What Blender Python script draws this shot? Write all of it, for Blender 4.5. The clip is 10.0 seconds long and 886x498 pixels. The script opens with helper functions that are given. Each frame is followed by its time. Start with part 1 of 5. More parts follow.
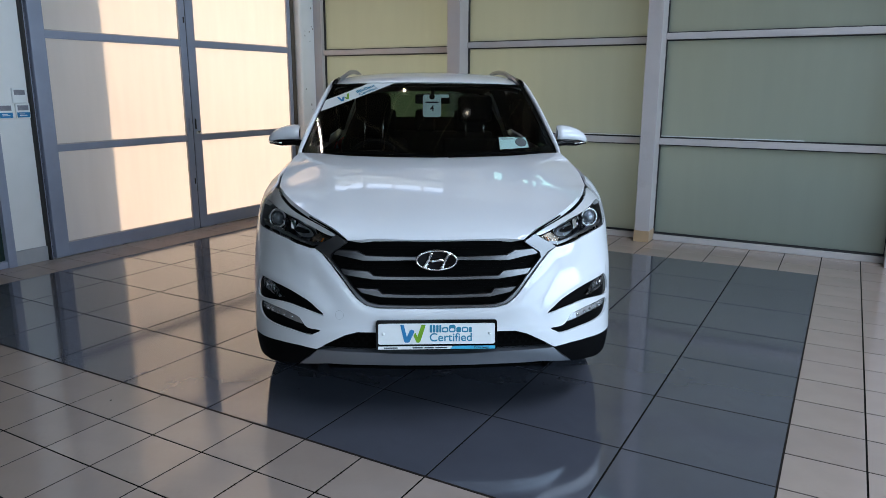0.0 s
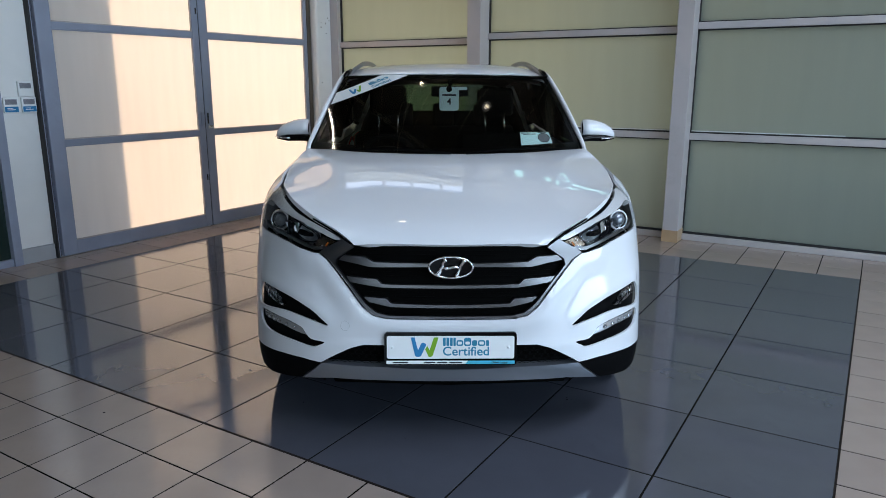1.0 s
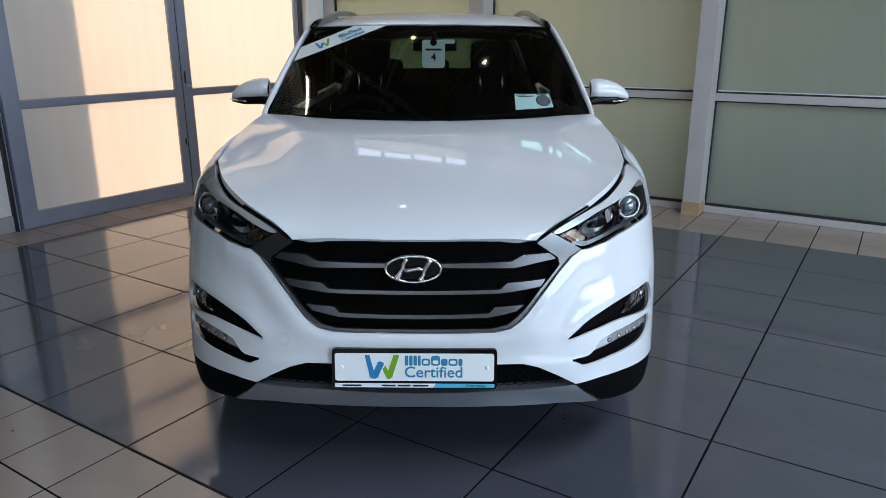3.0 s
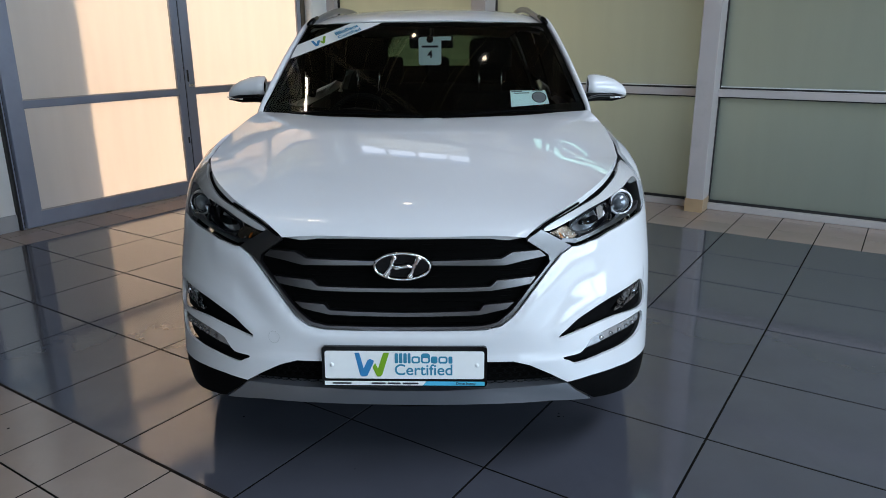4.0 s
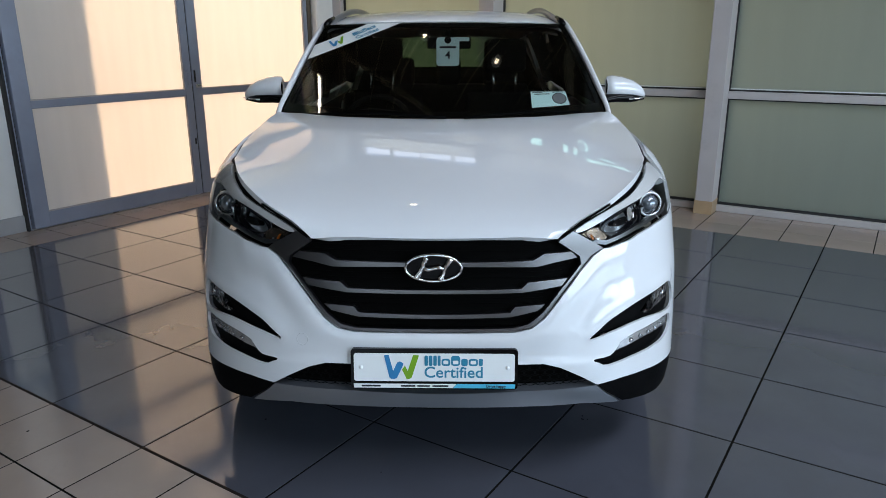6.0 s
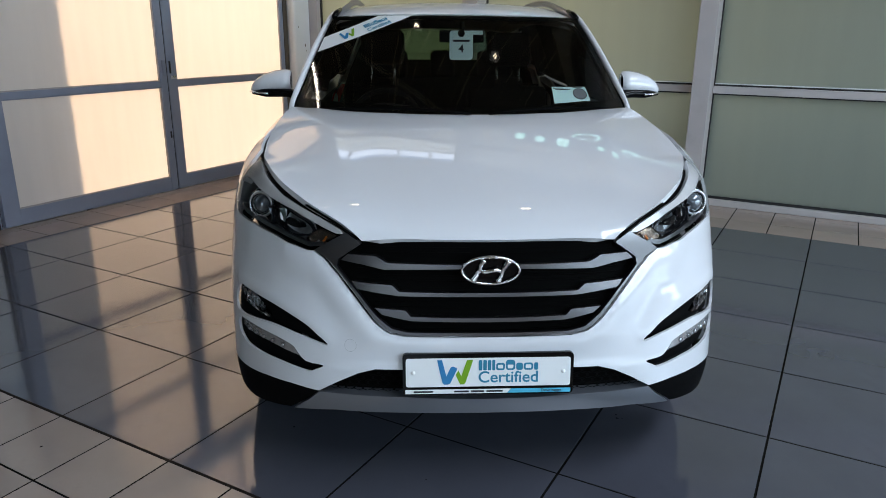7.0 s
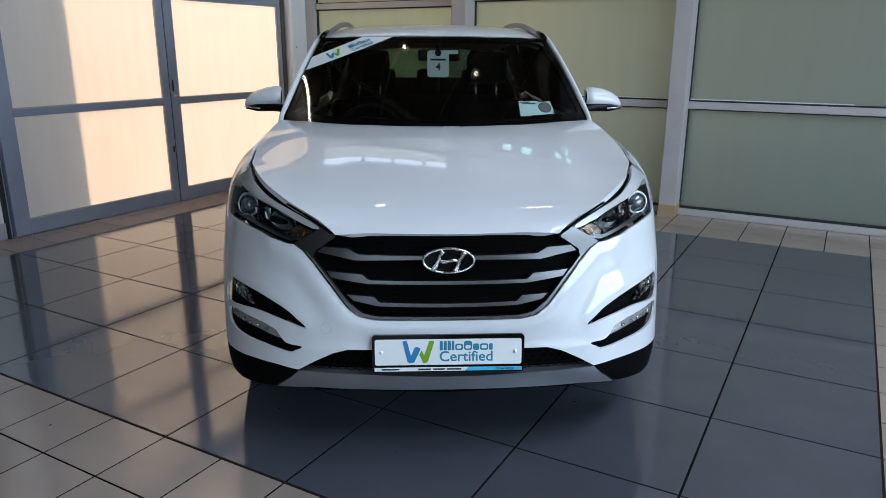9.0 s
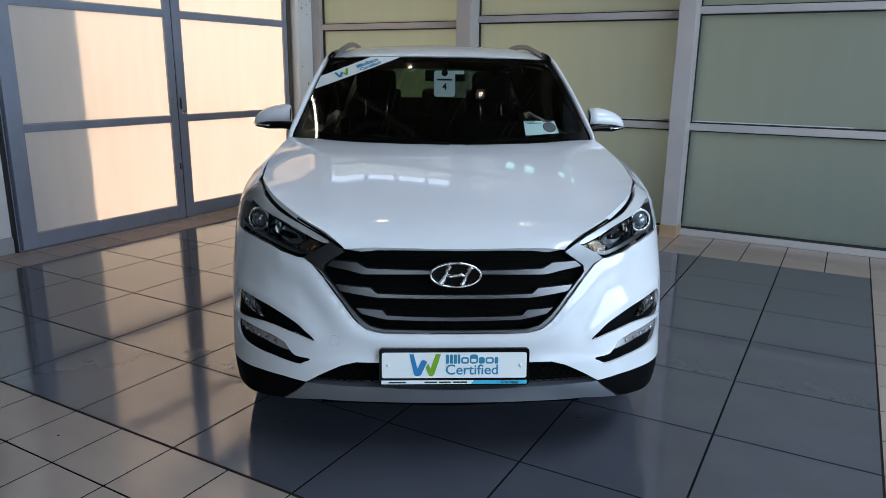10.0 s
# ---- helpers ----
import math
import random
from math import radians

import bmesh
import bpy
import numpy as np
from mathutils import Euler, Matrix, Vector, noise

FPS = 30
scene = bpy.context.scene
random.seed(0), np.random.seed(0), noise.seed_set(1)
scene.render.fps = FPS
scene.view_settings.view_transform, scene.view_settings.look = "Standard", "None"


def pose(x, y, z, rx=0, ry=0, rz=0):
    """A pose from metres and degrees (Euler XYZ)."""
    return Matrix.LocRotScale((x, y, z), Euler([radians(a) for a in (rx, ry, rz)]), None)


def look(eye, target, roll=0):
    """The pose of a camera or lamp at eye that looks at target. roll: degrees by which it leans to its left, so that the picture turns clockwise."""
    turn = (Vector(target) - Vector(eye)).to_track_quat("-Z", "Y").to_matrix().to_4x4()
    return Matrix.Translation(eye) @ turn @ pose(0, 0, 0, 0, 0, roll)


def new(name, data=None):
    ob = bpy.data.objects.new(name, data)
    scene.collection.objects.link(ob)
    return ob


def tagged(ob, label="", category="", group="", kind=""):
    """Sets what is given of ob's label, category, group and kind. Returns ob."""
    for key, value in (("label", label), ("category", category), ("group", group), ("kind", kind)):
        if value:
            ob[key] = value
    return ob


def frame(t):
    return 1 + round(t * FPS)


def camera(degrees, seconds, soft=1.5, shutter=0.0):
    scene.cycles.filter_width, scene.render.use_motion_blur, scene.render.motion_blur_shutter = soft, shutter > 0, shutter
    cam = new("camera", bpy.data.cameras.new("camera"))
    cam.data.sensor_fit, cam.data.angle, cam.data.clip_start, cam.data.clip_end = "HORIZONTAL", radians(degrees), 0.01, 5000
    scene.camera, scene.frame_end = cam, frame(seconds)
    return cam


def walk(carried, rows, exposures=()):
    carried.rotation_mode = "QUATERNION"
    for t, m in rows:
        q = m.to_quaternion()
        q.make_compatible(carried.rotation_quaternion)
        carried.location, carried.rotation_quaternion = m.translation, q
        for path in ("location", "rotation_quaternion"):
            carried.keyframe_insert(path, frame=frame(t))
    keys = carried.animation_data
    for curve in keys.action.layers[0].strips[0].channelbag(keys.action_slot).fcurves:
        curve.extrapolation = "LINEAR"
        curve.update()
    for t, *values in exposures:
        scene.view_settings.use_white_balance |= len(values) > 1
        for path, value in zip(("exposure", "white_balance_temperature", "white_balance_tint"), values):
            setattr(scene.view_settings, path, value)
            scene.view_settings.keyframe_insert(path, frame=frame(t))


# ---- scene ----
cam = camera(64.1, 10.0, soft=0.5)
PATH = [
    (0, (-0.002, 0.02, 1.527), (-0.962, 1.716, 1.081), 0.2),
    (0.5, (-0.005, 0.138, 1.517), (-1.0, 1.816, 1.075), 0.4),
    (1, (-0.115, 0.269, 1.511), (-1.125, 1.933, 1.05), 0.1),
    (1.5, (-0.228, 0.415, 1.501), (-1.218, 2.086, 1.025), -0.3),
    (2, (-0.261, 0.617, 1.492), (-1.255, 2.279, 0.989), -0.6),
    (2.5, (-0.284, 0.807, 1.489), (-1.31, 2.431, 0.932), -0.1),
    (4, (-0.233, 0.926, 1.481), (-1.288, 2.524, 0.905), -0.4),
    (4.5, (-0.145, 0.957, 1.482), (-1.263, 2.516, 0.916), -1.4),
    (5, (-0.133, 0.965, 1.479), (-1.275, 2.509, 0.919), -1.5),
    (5.5, (-0.189, 0.946, 1.476), (-1.305, 2.507, 0.911), -0.7),
    (6.8, (-0.605, 0.782, 1.476), (-1.539, 2.451, 0.891), 0.0),
    (7, (-0.647, 0.777, 1.486), (-1.575, 2.447, 0.892), 0.4),
    (7.5, (-0.667, 0.745, 1.496), (-1.564, 2.431, 0.901), 0.6),
    (8, (-0.556, 0.717, 1.5), (-1.454, 2.411, 0.93), 1.0),
    (8.5, (-0.436, 0.654, 1.496), (-1.363, 2.336, 0.94), 0.9),
    (9, (-0.38, 0.584, 1.49), (-1.325, 2.26, 0.944), 0.2),
    (9.5, (-0.378, 0.538, 1.484), (-1.331, 2.221, 0.975), 1.1),
    (10, (-0.376, 0.529, 1.485), (-1.33, 2.217, 0.993), 0.7),
]
walk(cam, [(t, look(eye, target, roll)) for t, eye, target, roll in PATH], [(0, 0.87, 6850, 15), (2.5, 0.84, 7100, 16), (5, 0.79, 7350, 16), (7, 0.88, 7350, 16), (9, 0.82, 7050, 15), (10, 0.82, 6950, 15)])

# ---- daylight ----
SUN_EL, SUN_AZ = 38.0, 262.0          # degrees; azimuth clockwise from +y
world = bpy.data.worlds.new("sky")
scene.world = world
world.use_nodes = True
wn = world.node_tree
sky = wn.nodes.new("ShaderNodeTexSky")
sky.sky_type, sky.sun_disc = "NISHITA", False
sky.sun_elevation, sky.sun_rotation = radians(SUN_EL), radians(SUN_AZ)
wn.links.new(sky.outputs[0], wn.nodes["Background"].inputs[0])
wn.nodes["Background"].inputs[1].default_value = 0.14
sun = new("sun", bpy.data.lights.new("sun", "SUN"))
sun.data.energy, sun.data.angle, sun.data.color = 3.5, radians(0.5), (1.0, 0.765, 0.53)
az, el = radians(SUN_AZ), radians(SUN_EL)
sun_dir = Vector((math.sin(az) * math.cos(el), math.cos(az) * math.cos(el), math.sin(el)))
sun.matrix_world = look(sun_dir * 40, (0, 0, 0))


def daylight_lamp(name, eye, target, width, height, watts, colour):
    """An area lamp that stands in for daylight, at an opening or behind panes."""
    ob = new(name, bpy.data.lights.new(name, "AREA"))
    ob.data.shape, ob.data.size, ob.data.size_y = "RECTANGLE", width, height
    ob.data.energy, ob.data.color = watts, colour
    ob.matrix_world = look(eye, target)
    return ob


daylight_lamp("daylight_south", (2.8, -7.45, 2.1), (2.8, 0, 2.1), 4.6, 3.2, 50, (0.48, 0.75, 1.0))
daylight_lamp("daylight_east", (7.46, 1.0, 2.1), (0, 1.0, 2.1), 10.0, 3.2, 380, (0.49, 0.745, 1.0))
daylight_lamp("daylight_high_window", (-4.9, 7.62, 4.46), (-4.9, 0, 4.3), 2.2, 1.0, 6, (0.75, 0.88, 1.0))
# fill lamp added overhead, to brighten the bonnet and the floor
daylight_lamp("overhead_fill", (2.2, 2.3, 5.72), (2.2, 2.3, 0), 1.6, 7.0, 232, (0.63, 0.79, 1.0))
# warm lamp added outside, to brighten the left frosted panes from behind
daylight_lamp("pane_backlight_north", (-4.7, 8.9, 2.0), (-4.7, 0, 2.0), 4.6, 3.0, 38, (1.0, 0.93, 0.74))

# ---- materials ----
def mat(name, colour, rough=0.5, metal=0.0, coat=0.0, vary=0.06, scale=6.0, bump=0.0, bump_scale=80.0, spec=0.5, rand=0.0, grime=0.0):
    """A painted, plastic or stone surface: colour with cloudy variation, uneven gloss and fine relief."""
    m = bpy.data.materials.new(name)
    m.use_nodes = True
    nt = m.node_tree
    n, l = nt.nodes, nt.links
    b = n["Principled BSDF"]
    b.inputs["Metallic"].default_value = metal
    b.inputs["Coat Weight"].default_value = coat
    b.inputs["Coat Roughness"].default_value = 0.02
    b.inputs["Specular IOR Level"].default_value = spec
    tc = n.new("ShaderNodeTexCoord")
    big = n.new("ShaderNodeTexNoise")
    big.inputs["Scale"].default_value, big.inputs["Detail"].default_value = scale, 5
    l.new(tc.outputs["Object"], big.inputs["Vector"])
    hsv = n.new("ShaderNodeHueSaturation")
    hsv.inputs["Color"].default_value = (*colour, 1)
    mr = n.new("ShaderNodeMapRange")
    mr.inputs["From Min"].default_value, mr.inputs["From Max"].default_value = 0.3, 0.7
    mr.inputs["To Min"].default_value, mr.inputs["To Max"].default_value = 1 - vary, 1 + vary
    l.new(big.outputs["Fac"], mr.inputs["Value"])
    value = mr.outputs["Result"]
    if rand:
        info = n.new("ShaderNodeObjectInfo")
        r2 = n.new("ShaderNodeMapRange")
        r2.inputs["To Min"].default_value, r2.inputs["To Max"].default_value = 1 - rand, 1 + rand
        l.new(info.outputs["Random"], r2.inputs["Value"])
        mul = n.new("ShaderNodeMath")
        mul.operation = "MULTIPLY"
        l.new(value, mul.inputs[0]), l.new(r2.outputs["Result"], mul.inputs[1])
        value = mul.outputs[0]
    l.new(value, hsv.inputs["Value"])
    colour_out = hsv.outputs["Color"]
    if grime:
        spots = n.new("ShaderNodeTexNoise")
        spots.inputs["Scale"].default_value, spots.inputs["Detail"].default_value, spots.inputs["Roughness"].default_value = 2.3, 9, 0.7
        l.new(tc.outputs["Object"], spots.inputs["Vector"])
        ramp = n.new("ShaderNodeMapRange")
        ramp.inputs["From Min"].default_value, ramp.inputs["From Max"].default_value = 0.58, 0.75
        ramp.inputs["To Max"].default_value = grime
        l.new(spots.outputs["Fac"], ramp.inputs["Value"])
        mix = n.new("ShaderNodeMix")
        mix.data_type = "RGBA"
        l.new(ramp.outputs["Result"], mix.inputs["Factor"])
        l.new(colour_out, mix.inputs["A"])
        mix.inputs["B"].default_value = (colour[0] * 0.35, colour[1] * 0.32, colour[2] * 0.28, 1)
        colour_out = mix.outputs["Result"]
    l.new(colour_out, b.inputs["Base Color"])
    fine = n.new("ShaderNodeTexNoise")
    fine.inputs["Scale"].default_value, fine.inputs["Detail"].default_value = bump_scale, 4
    l.new(tc.outputs["Object"], fine.inputs["Vector"])
    rr = n.new("ShaderNodeMapRange")
    rr.inputs["To Min"].default_value, rr.inputs["To Max"].default_value = rough * 0.85, min(1, rough * 1.15)
    l.new(big.outputs["Fac"], rr.inputs["Value"])
    l.new(rr.outputs["Result"], b.inputs["Roughness"])
    if bump:
        bp = n.new("ShaderNodeBump")
        bp.inputs["Strength"].default_value, bp.inputs["Distance"].default_value = bump, 0.002
        l.new(fine.outputs["Fac"], bp.inputs["Height"])
        l.new(bp.outputs["Normal"], b.inputs["Normal"])
    return m


def frosted(name, colour, through_colour, share, rough=0.35):
    """Frosted glass: part diffuse, part passing light from behind."""
    m = bpy.data.materials.new(name)
    m.use_nodes = True
    n, l = m.node_tree.nodes, m.node_tree.links
    out = n["Material Output"]
    b = n["Principled BSDF"]
    b.inputs["Base Color"].default_value, b.inputs["Roughness"].default_value = (*colour, 1), rough
    t = n.new("ShaderNodeBsdfTranslucent")
    tc = n.new("ShaderNodeTexCoord")
    mp = n.new("ShaderNodeMapping")
    mp.inputs["Scale"].default_value = (3.0, 3.0, 0.35)
    streak = n.new("ShaderNodeTexNoise")
    streak.inputs["Scale"].default_value, streak.inputs["Detail"].default_value = 3.0, 5
    l.new(tc.outputs["Object"], mp.inputs["Vector"]), l.new(mp.outputs["Vector"], streak.inputs["Vector"])
    rp = n.new("ShaderNodeMapRange")
    rp.inputs["To Min"].default_value, rp.inputs["To Max"].default_value = 0.92, 1.06
    l.new(streak.outputs["Fac"], rp.inputs["Value"])
    hv = n.new("ShaderNodeHueSaturation")
    hv.inputs["Color"].default_value = (*through_colour, 1)
    l.new(rp.outputs["Result"], hv.inputs["Value"]), l.new(hv.outputs["Color"], t.inputs["Color"])
    mx = n.new("ShaderNodeMixShader")
    mx.inputs[0].default_value = share
    l.new(b.outputs[0], mx.inputs[1]), l.new(t.outputs[0], mx.inputs[2]), l.new(mx.outputs[0], out.inputs["Surface"])
    return m


def clear_glass(name, tint, ior=1.5, rough=0.0):
    """A thin clear pane: tinted passage and a Fresnel reflection."""
    m = bpy.data.materials.new(name)
    m.use_nodes = True
    n, l = m.node_tree.nodes, m.node_tree.links
    n.remove(n["Principled BSDF"])
    t, g, f, mx = (n.new("ShaderNodeBsdf" + k) for k in ("Transparent", "Glossy")), None, None, None
    t, g = tuple(t)
    f, mx = n.new("ShaderNodeFresnel"), n.new("ShaderNodeMixShader")
    t.inputs["Color"].default_value, g.inputs["Roughness"].default_value, f.inputs["IOR"].default_value = (*tint, 1), rough, ior
    l.new(f.outputs[0], mx.inputs[0]), l.new(t.outputs[0], mx.inputs[1]), l.new(g.outputs[0], mx.inputs[2])
    l.new(mx.outputs[0], n["Material Output"].inputs["Surface"])
    return m


def glowing(name, colour, strength):
    m = bpy.data.materials.new(name)
    m.use_nodes = True
    b = m.node_tree.nodes["Principled BSDF"]
    b.inputs["Base Color"].default_value = (*colour, 1)
    b.inputs["Emission Color"].default_value, b.inputs["Emission Strength"].default_value = (*colour, 1), strength
    return m


M_TILE_BIG = mat("grey_floor_tile", (0.080, 0.085, 0.106), 0.085, vary=0.06, scale=3, bump=0.012, bump_scale=30, rand=0.07, grime=0.12)
M_TILE_BIG.node_tree.nodes["Principled BSDF"].inputs["IOR"].default_value = 2.0
M_TILE_SMALL = mat("pale_floor_tile", (0.345, 0.275, 0.236), 0.13, vary=0.06, scale=4, bump=0.04, bump_scale=40, rand=0.06, grime=0.18)
M_TILE_SMALL.node_tree.nodes["Principled BSDF"].inputs["IOR"].default_value = 1.6
M_GROUT = mat("dark_grout", (0.006, 0.0055, 0.005), 0.95, vary=0.3, spec=0.05)
M_WALL = mat("white_wall_paint", (0.78, 0.78, 0.77), 0.6, vary=0.02, bump=0.1, bump_scale=200, grime=0.05)
M_CEIL = mat("dark_ceiling_panel", (0.11, 0.083, 0.050), 0.7, vary=0.1)
M_STEEL = mat("grey_door_paint", (0.27, 0.30, 0.385), 0.38, vary=0.06, scale=4, bump=0.05, grime=0.25)
M_FRAME = mat("pale_grey_frame_paint", (0.45, 0.415, 0.41), 0.42, vary=0.05, scale=3, bump=0.05, grime=0.2)
M_SKIRT = mat("grey_skirting", (0.36, 0.37, 0.39), 0.5, vary=0.08, grime=0.35)
M_BEIGE = mat("tiled_plinth", (0.42, 0.28, 0.165), 0.35, vary=0.12, grime=0.3)
M_SEAL = mat("black_rubber_seal", (0.015, 0.014, 0.014), 0.6, vary=0.2)
M_BROWN = mat("brown_door_edge", (0.10, 0.075, 0.055), 0.5, vary=0.2)
# frosted glass in sunlit and shaded tones: the light is put into the colours
M_SUNPANE = frosted("sun_toned_frosted_glass", (0.66, 0.67, 0.66), (0.91, 0.875, 0.835), 0.72)
M_PANE = frosted("shade_toned_frosted_glass", (0.285, 0.335, 0.315), (0.66, 0.67, 0.56), 0.6, 0.3)
M_DARKGLASS = mat("dark_green_glass", (0.02, 0.035, 0.03), 0.08, vary=0.1)
M_PAINT = mat("white_car_paint", (0.715, 0.735, 0.765), 0.30, coat=1.0, vary=0.008, scale=2, spec=0.0)
M_PAINT.node_tree.nodes["Principled BSDF"].inputs["Coat IOR"].default_value = 1.68
M_GLOSSBLACK = mat("gloss_black_plastic", (0.003, 0.003, 0.0033), 0.08, vary=0.1, spec=0.16)
M_BLACK = mat("matt_black_plastic", (0.0032, 0.0032, 0.0035), 0.55, vary=0.15, bump=0.15, bump_scale=400, spec=0.03)
M_VOID = mat("black_mesh_plastic", (0.002, 0.002, 0.002), 0.6, vary=0.1, spec=0.02)
M_SATIN = mat("satin_grey_paint", (0.165, 0.165, 0.172), 0.30, metal=1.0, vary=0.05)
M_SILVER = mat("silver_skid_paint", (0.25, 0.27, 0.30), 0.38, metal=0.75, vary=0.05)
M_CHROME = mat("chrome", (0.85, 0.85, 0.86), 0.06, metal=1.0, vary=0.02)
M_ALLOY = mat("silver_alloy", (0.55, 0.55, 0.56), 0.28, metal=0.9, vary=0.03)
M_RUBBER = mat("tyre_rubber", (0.010, 0.010, 0.010), 0.8, vary=0.2, bump=0.3, bump_scale=150, spec=0.2)
M_SCREEN = clear_glass("windscreen_glass", (0.80, 0.85, 0.81), 1.48)
M_PRIVACY = clear_glass("tinted_window_glass", (0.42, 0.52, 0.47), 1.5)
M_SIDEGLASS = clear_glass("side_window_glass", (0.74, 0.84, 0.80), 1.5)
M_LENS = clear_glass("headlight_cover", (0.95, 0.96, 0.97), 1.11)
M_AMBER = mat("amber_bulb", (0.50, 0.13, 0.02), 0.15, vary=0.1)
M_CABIN = mat("black_cabin_trim", (0.005, 0.005, 0.0055), 0.65, vary=0.15, bump=0.2, bump_scale=300, spec=0.08)
M_CLOTH = mat("black_seat_cloth", (0.004, 0.004, 0.0045), 0.9, vary=0.2, bump=0.3, bump_scale=250, spec=0.03)
M_LINING = mat("grey_headlining", (0.10, 0.10, 0.095), 0.9, vary=0.05)
M_WHITE = mat("white_card", (0.78, 0.80, 0.80), 0.45, vary=0.02)
M_BLUE = mat("blue_print", (0.005, 0.19, 0.42), 0.4, vary=0.02)
M_GREEN = mat("green_print", (0.16, 0.36, 0.01), 0.4, vary=0.02)
M_TEAL = mat("teal_print", (0.0, 0.20, 0.33), 0.4, vary=0.02)
M_CYAN = mat("cyan_print", (0.03, 0.42, 0.62), 0.4, vary=0.02)
M_PALECYAN = mat("pale_cyan_card", (0.72, 0.93, 0.95), 0.5, vary=0.02)
M_DARKPRINT = mat("dark_print", (0.01, 0.012, 0.02), 0.5, vary=0.05)
M_GREYPRINT = mat("grey_print", (0.22, 0.22, 0.25), 0.5, vary=0.2, scale=60)
M_BROW = mat("silvered_lamp_plastic", (0.60, 0.59, 0.58), 0.25, metal=0.1, coat=0.8, vary=0.03)
M_LAMPGREY = mat("smoked_lamp_plastic", (0.008, 0.008, 0.010), 0.2, vary=0.1, spec=0.2)
M_REARGLASS = clear_glass("green_rear_glass", (0.13, 0.21, 0.15), 1.5)
M_BEAM = mat("pale_beam_paint", (0.40, 0.33, 0.23), 0.6, vary=0.06)
M_UPPER = mat("grey_upper_wall", (0.40, 0.41, 0.42), 0.6, vary=0.05)
M_SIGN = mat("grey_blue_sign", (0.28, 0.33, 0.38), 0.4, vary=0.04)
M_CYANLIT = glowing("lit_cyan", (0.45, 0.95, 0.90), 0.9)
M_WARMLIT = glowing("lit_warm_lens", (1.0, 0.86, 0.62), 14.0)
M_TUBELIT = glowing("lit_tube", (1.0, 0.95, 0.82), 18.0)
# frosted glass again, with stronger sky light put into its colours
M_UPPERPANE = frosted("sky_toned_frosted_glass", (0.50, 0.50, 0.47), (0.86, 0.86, 0.82), 0.72, 0.3)
M_SEAM = mat("grey_seam", (0.40, 0.42, 0.44), 0.4)
M_MESH = mat("dark_mesh_plastic", (0.004, 0.004, 0.004), 0.5, spec=0.05)
M_RAIL = mat("brushed_rail", (0.26, 0.26, 0.27), 0.32, metal=0.7, vary=0.05)
M_FOGBACK = mat("faceted_reflector", (0.42, 0.42, 0.43), 0.14, metal=1.0, vary=0.5, scale=45)
M_DARKWALL = mat("dark_grey_wall", (0.14, 0.14, 0.145), 0.6, vary=0.05)

# ---- builders ----
from mathutils.geometry import delaunay_2d_cdt


def link(name, verts, faces, material, parent=None, label="", smooth=False):
    me = bpy.data.meshes.new(name)
    me.from_pydata([tuple(v) for v in verts], [], faces)
    if smooth:
        me.polygons.foreach_set("use_smooth", [True] * len(me.polygons))
    me.materials.append(material)
    me.update()
    ob = new(name, me)
    ob.parent = parent
    return tagged(ob, label=label)


def part(name, bm, material, parent=None, label="", smooth=False):
    me = bpy.data.meshes.new(name)
    if smooth:
        for f in bm.faces:
            f.smooth = True
    bm.to_mesh(me)
    bm.free()
    me.materials.append(material)
    ob = new(name, me)
    ob.parent = parent
    return tagged(ob, label=label)


def box(bm, x0, x1, y0, y1, z0, z1, bevel=0.0, seg=2):
    """A box between two corners, its edges rounded."""
    vs = bmesh.ops.create_cube(bm, size=1)["verts"]
    for v in vs:
        v.co = Vector(((x0 + x1) / 2 + v.co.x * (x1 - x0), (y0 + y1) / 2 + v.co.y * (y1 - y0), (z0 + z1) / 2 + v.co.z * (z1 - z0)))
    if bevel:
        bmesh.ops.bevel(bm, geom=list({e for v in vs for e in v.link_edges}), offset=bevel, segments=seg, affect="EDGES", profile=0.6)
    return bm


def box_part(name, x0, x1, y0, y1, z0, z1, material, parent=None, bevel=0.003, label=""):
    return part(name, box(bmesh.new(), x0, x1, y0, y1, z0, z1, bevel), material, parent, label)


def sweep(points, radius, sides=10, flat=1.0, caps=True):
    """A rounded bar along points; flat squashes it along z."""
    pts = [Vector(p) for p in points]
    verts, faces = [], []
    for i, p in enumerate(pts):
        d = (pts[min(i + 1, len(pts) - 1)] - pts[max(i - 1, 0)]).normalized()
        ref = Vector((0, 0, 1)) if abs(d.z) < 0.9 else Vector((0, 1, 0))
        s = d.cross(ref).normalized()
        t = s.cross(d).normalized()
        r = radius[i] if isinstance(radius, (list, tuple)) else radius
        for k in range(sides):
            a = 2 * math.pi * k / sides
            verts.append(p + s * math.cos(a) * r + t * math.sin(a) * r * flat)
    for i in range(len(pts) - 1):
        for k in range(sides):
            j = (k + 1) % sides
            faces.append((i * sides + k, i * sides + j, (i + 1) * sides + j, (i + 1) * sides + k))
    if caps:
        faces.append(tuple(range(sides))[::-1])
        faces.append(tuple((len(pts) - 1) * sides + k for k in range(sides)))
    faces = [f[::-1] for f in faces]
    return verts, faces


def spline(pts, n=6, closed=True):
    """Rounds a chain of points off by Catmull-Rom."""
    out, m = [], len(pts)
    for i in range(m if closed else m - 1):
        p = [Vector(pts[(i + k) % m] if closed else pts[min(max(i + k, 0), m - 1)]) for k in (-1, 0, 1, 2)]
        for j in range(n):
            t = j / n
            out.append(0.5 * (2 * p[1] + (p[2] - p[0]) * t + (2 * p[0] - 5 * p[1] + 4 * p[2] - p[3]) * t * t + (3 * p[1] - p[0] - 3 * p[2] + p[3]) * t ** 3))
    if not closed:
        out.append(Vector(pts[-1]))
    return [tuple(q) for q in out]


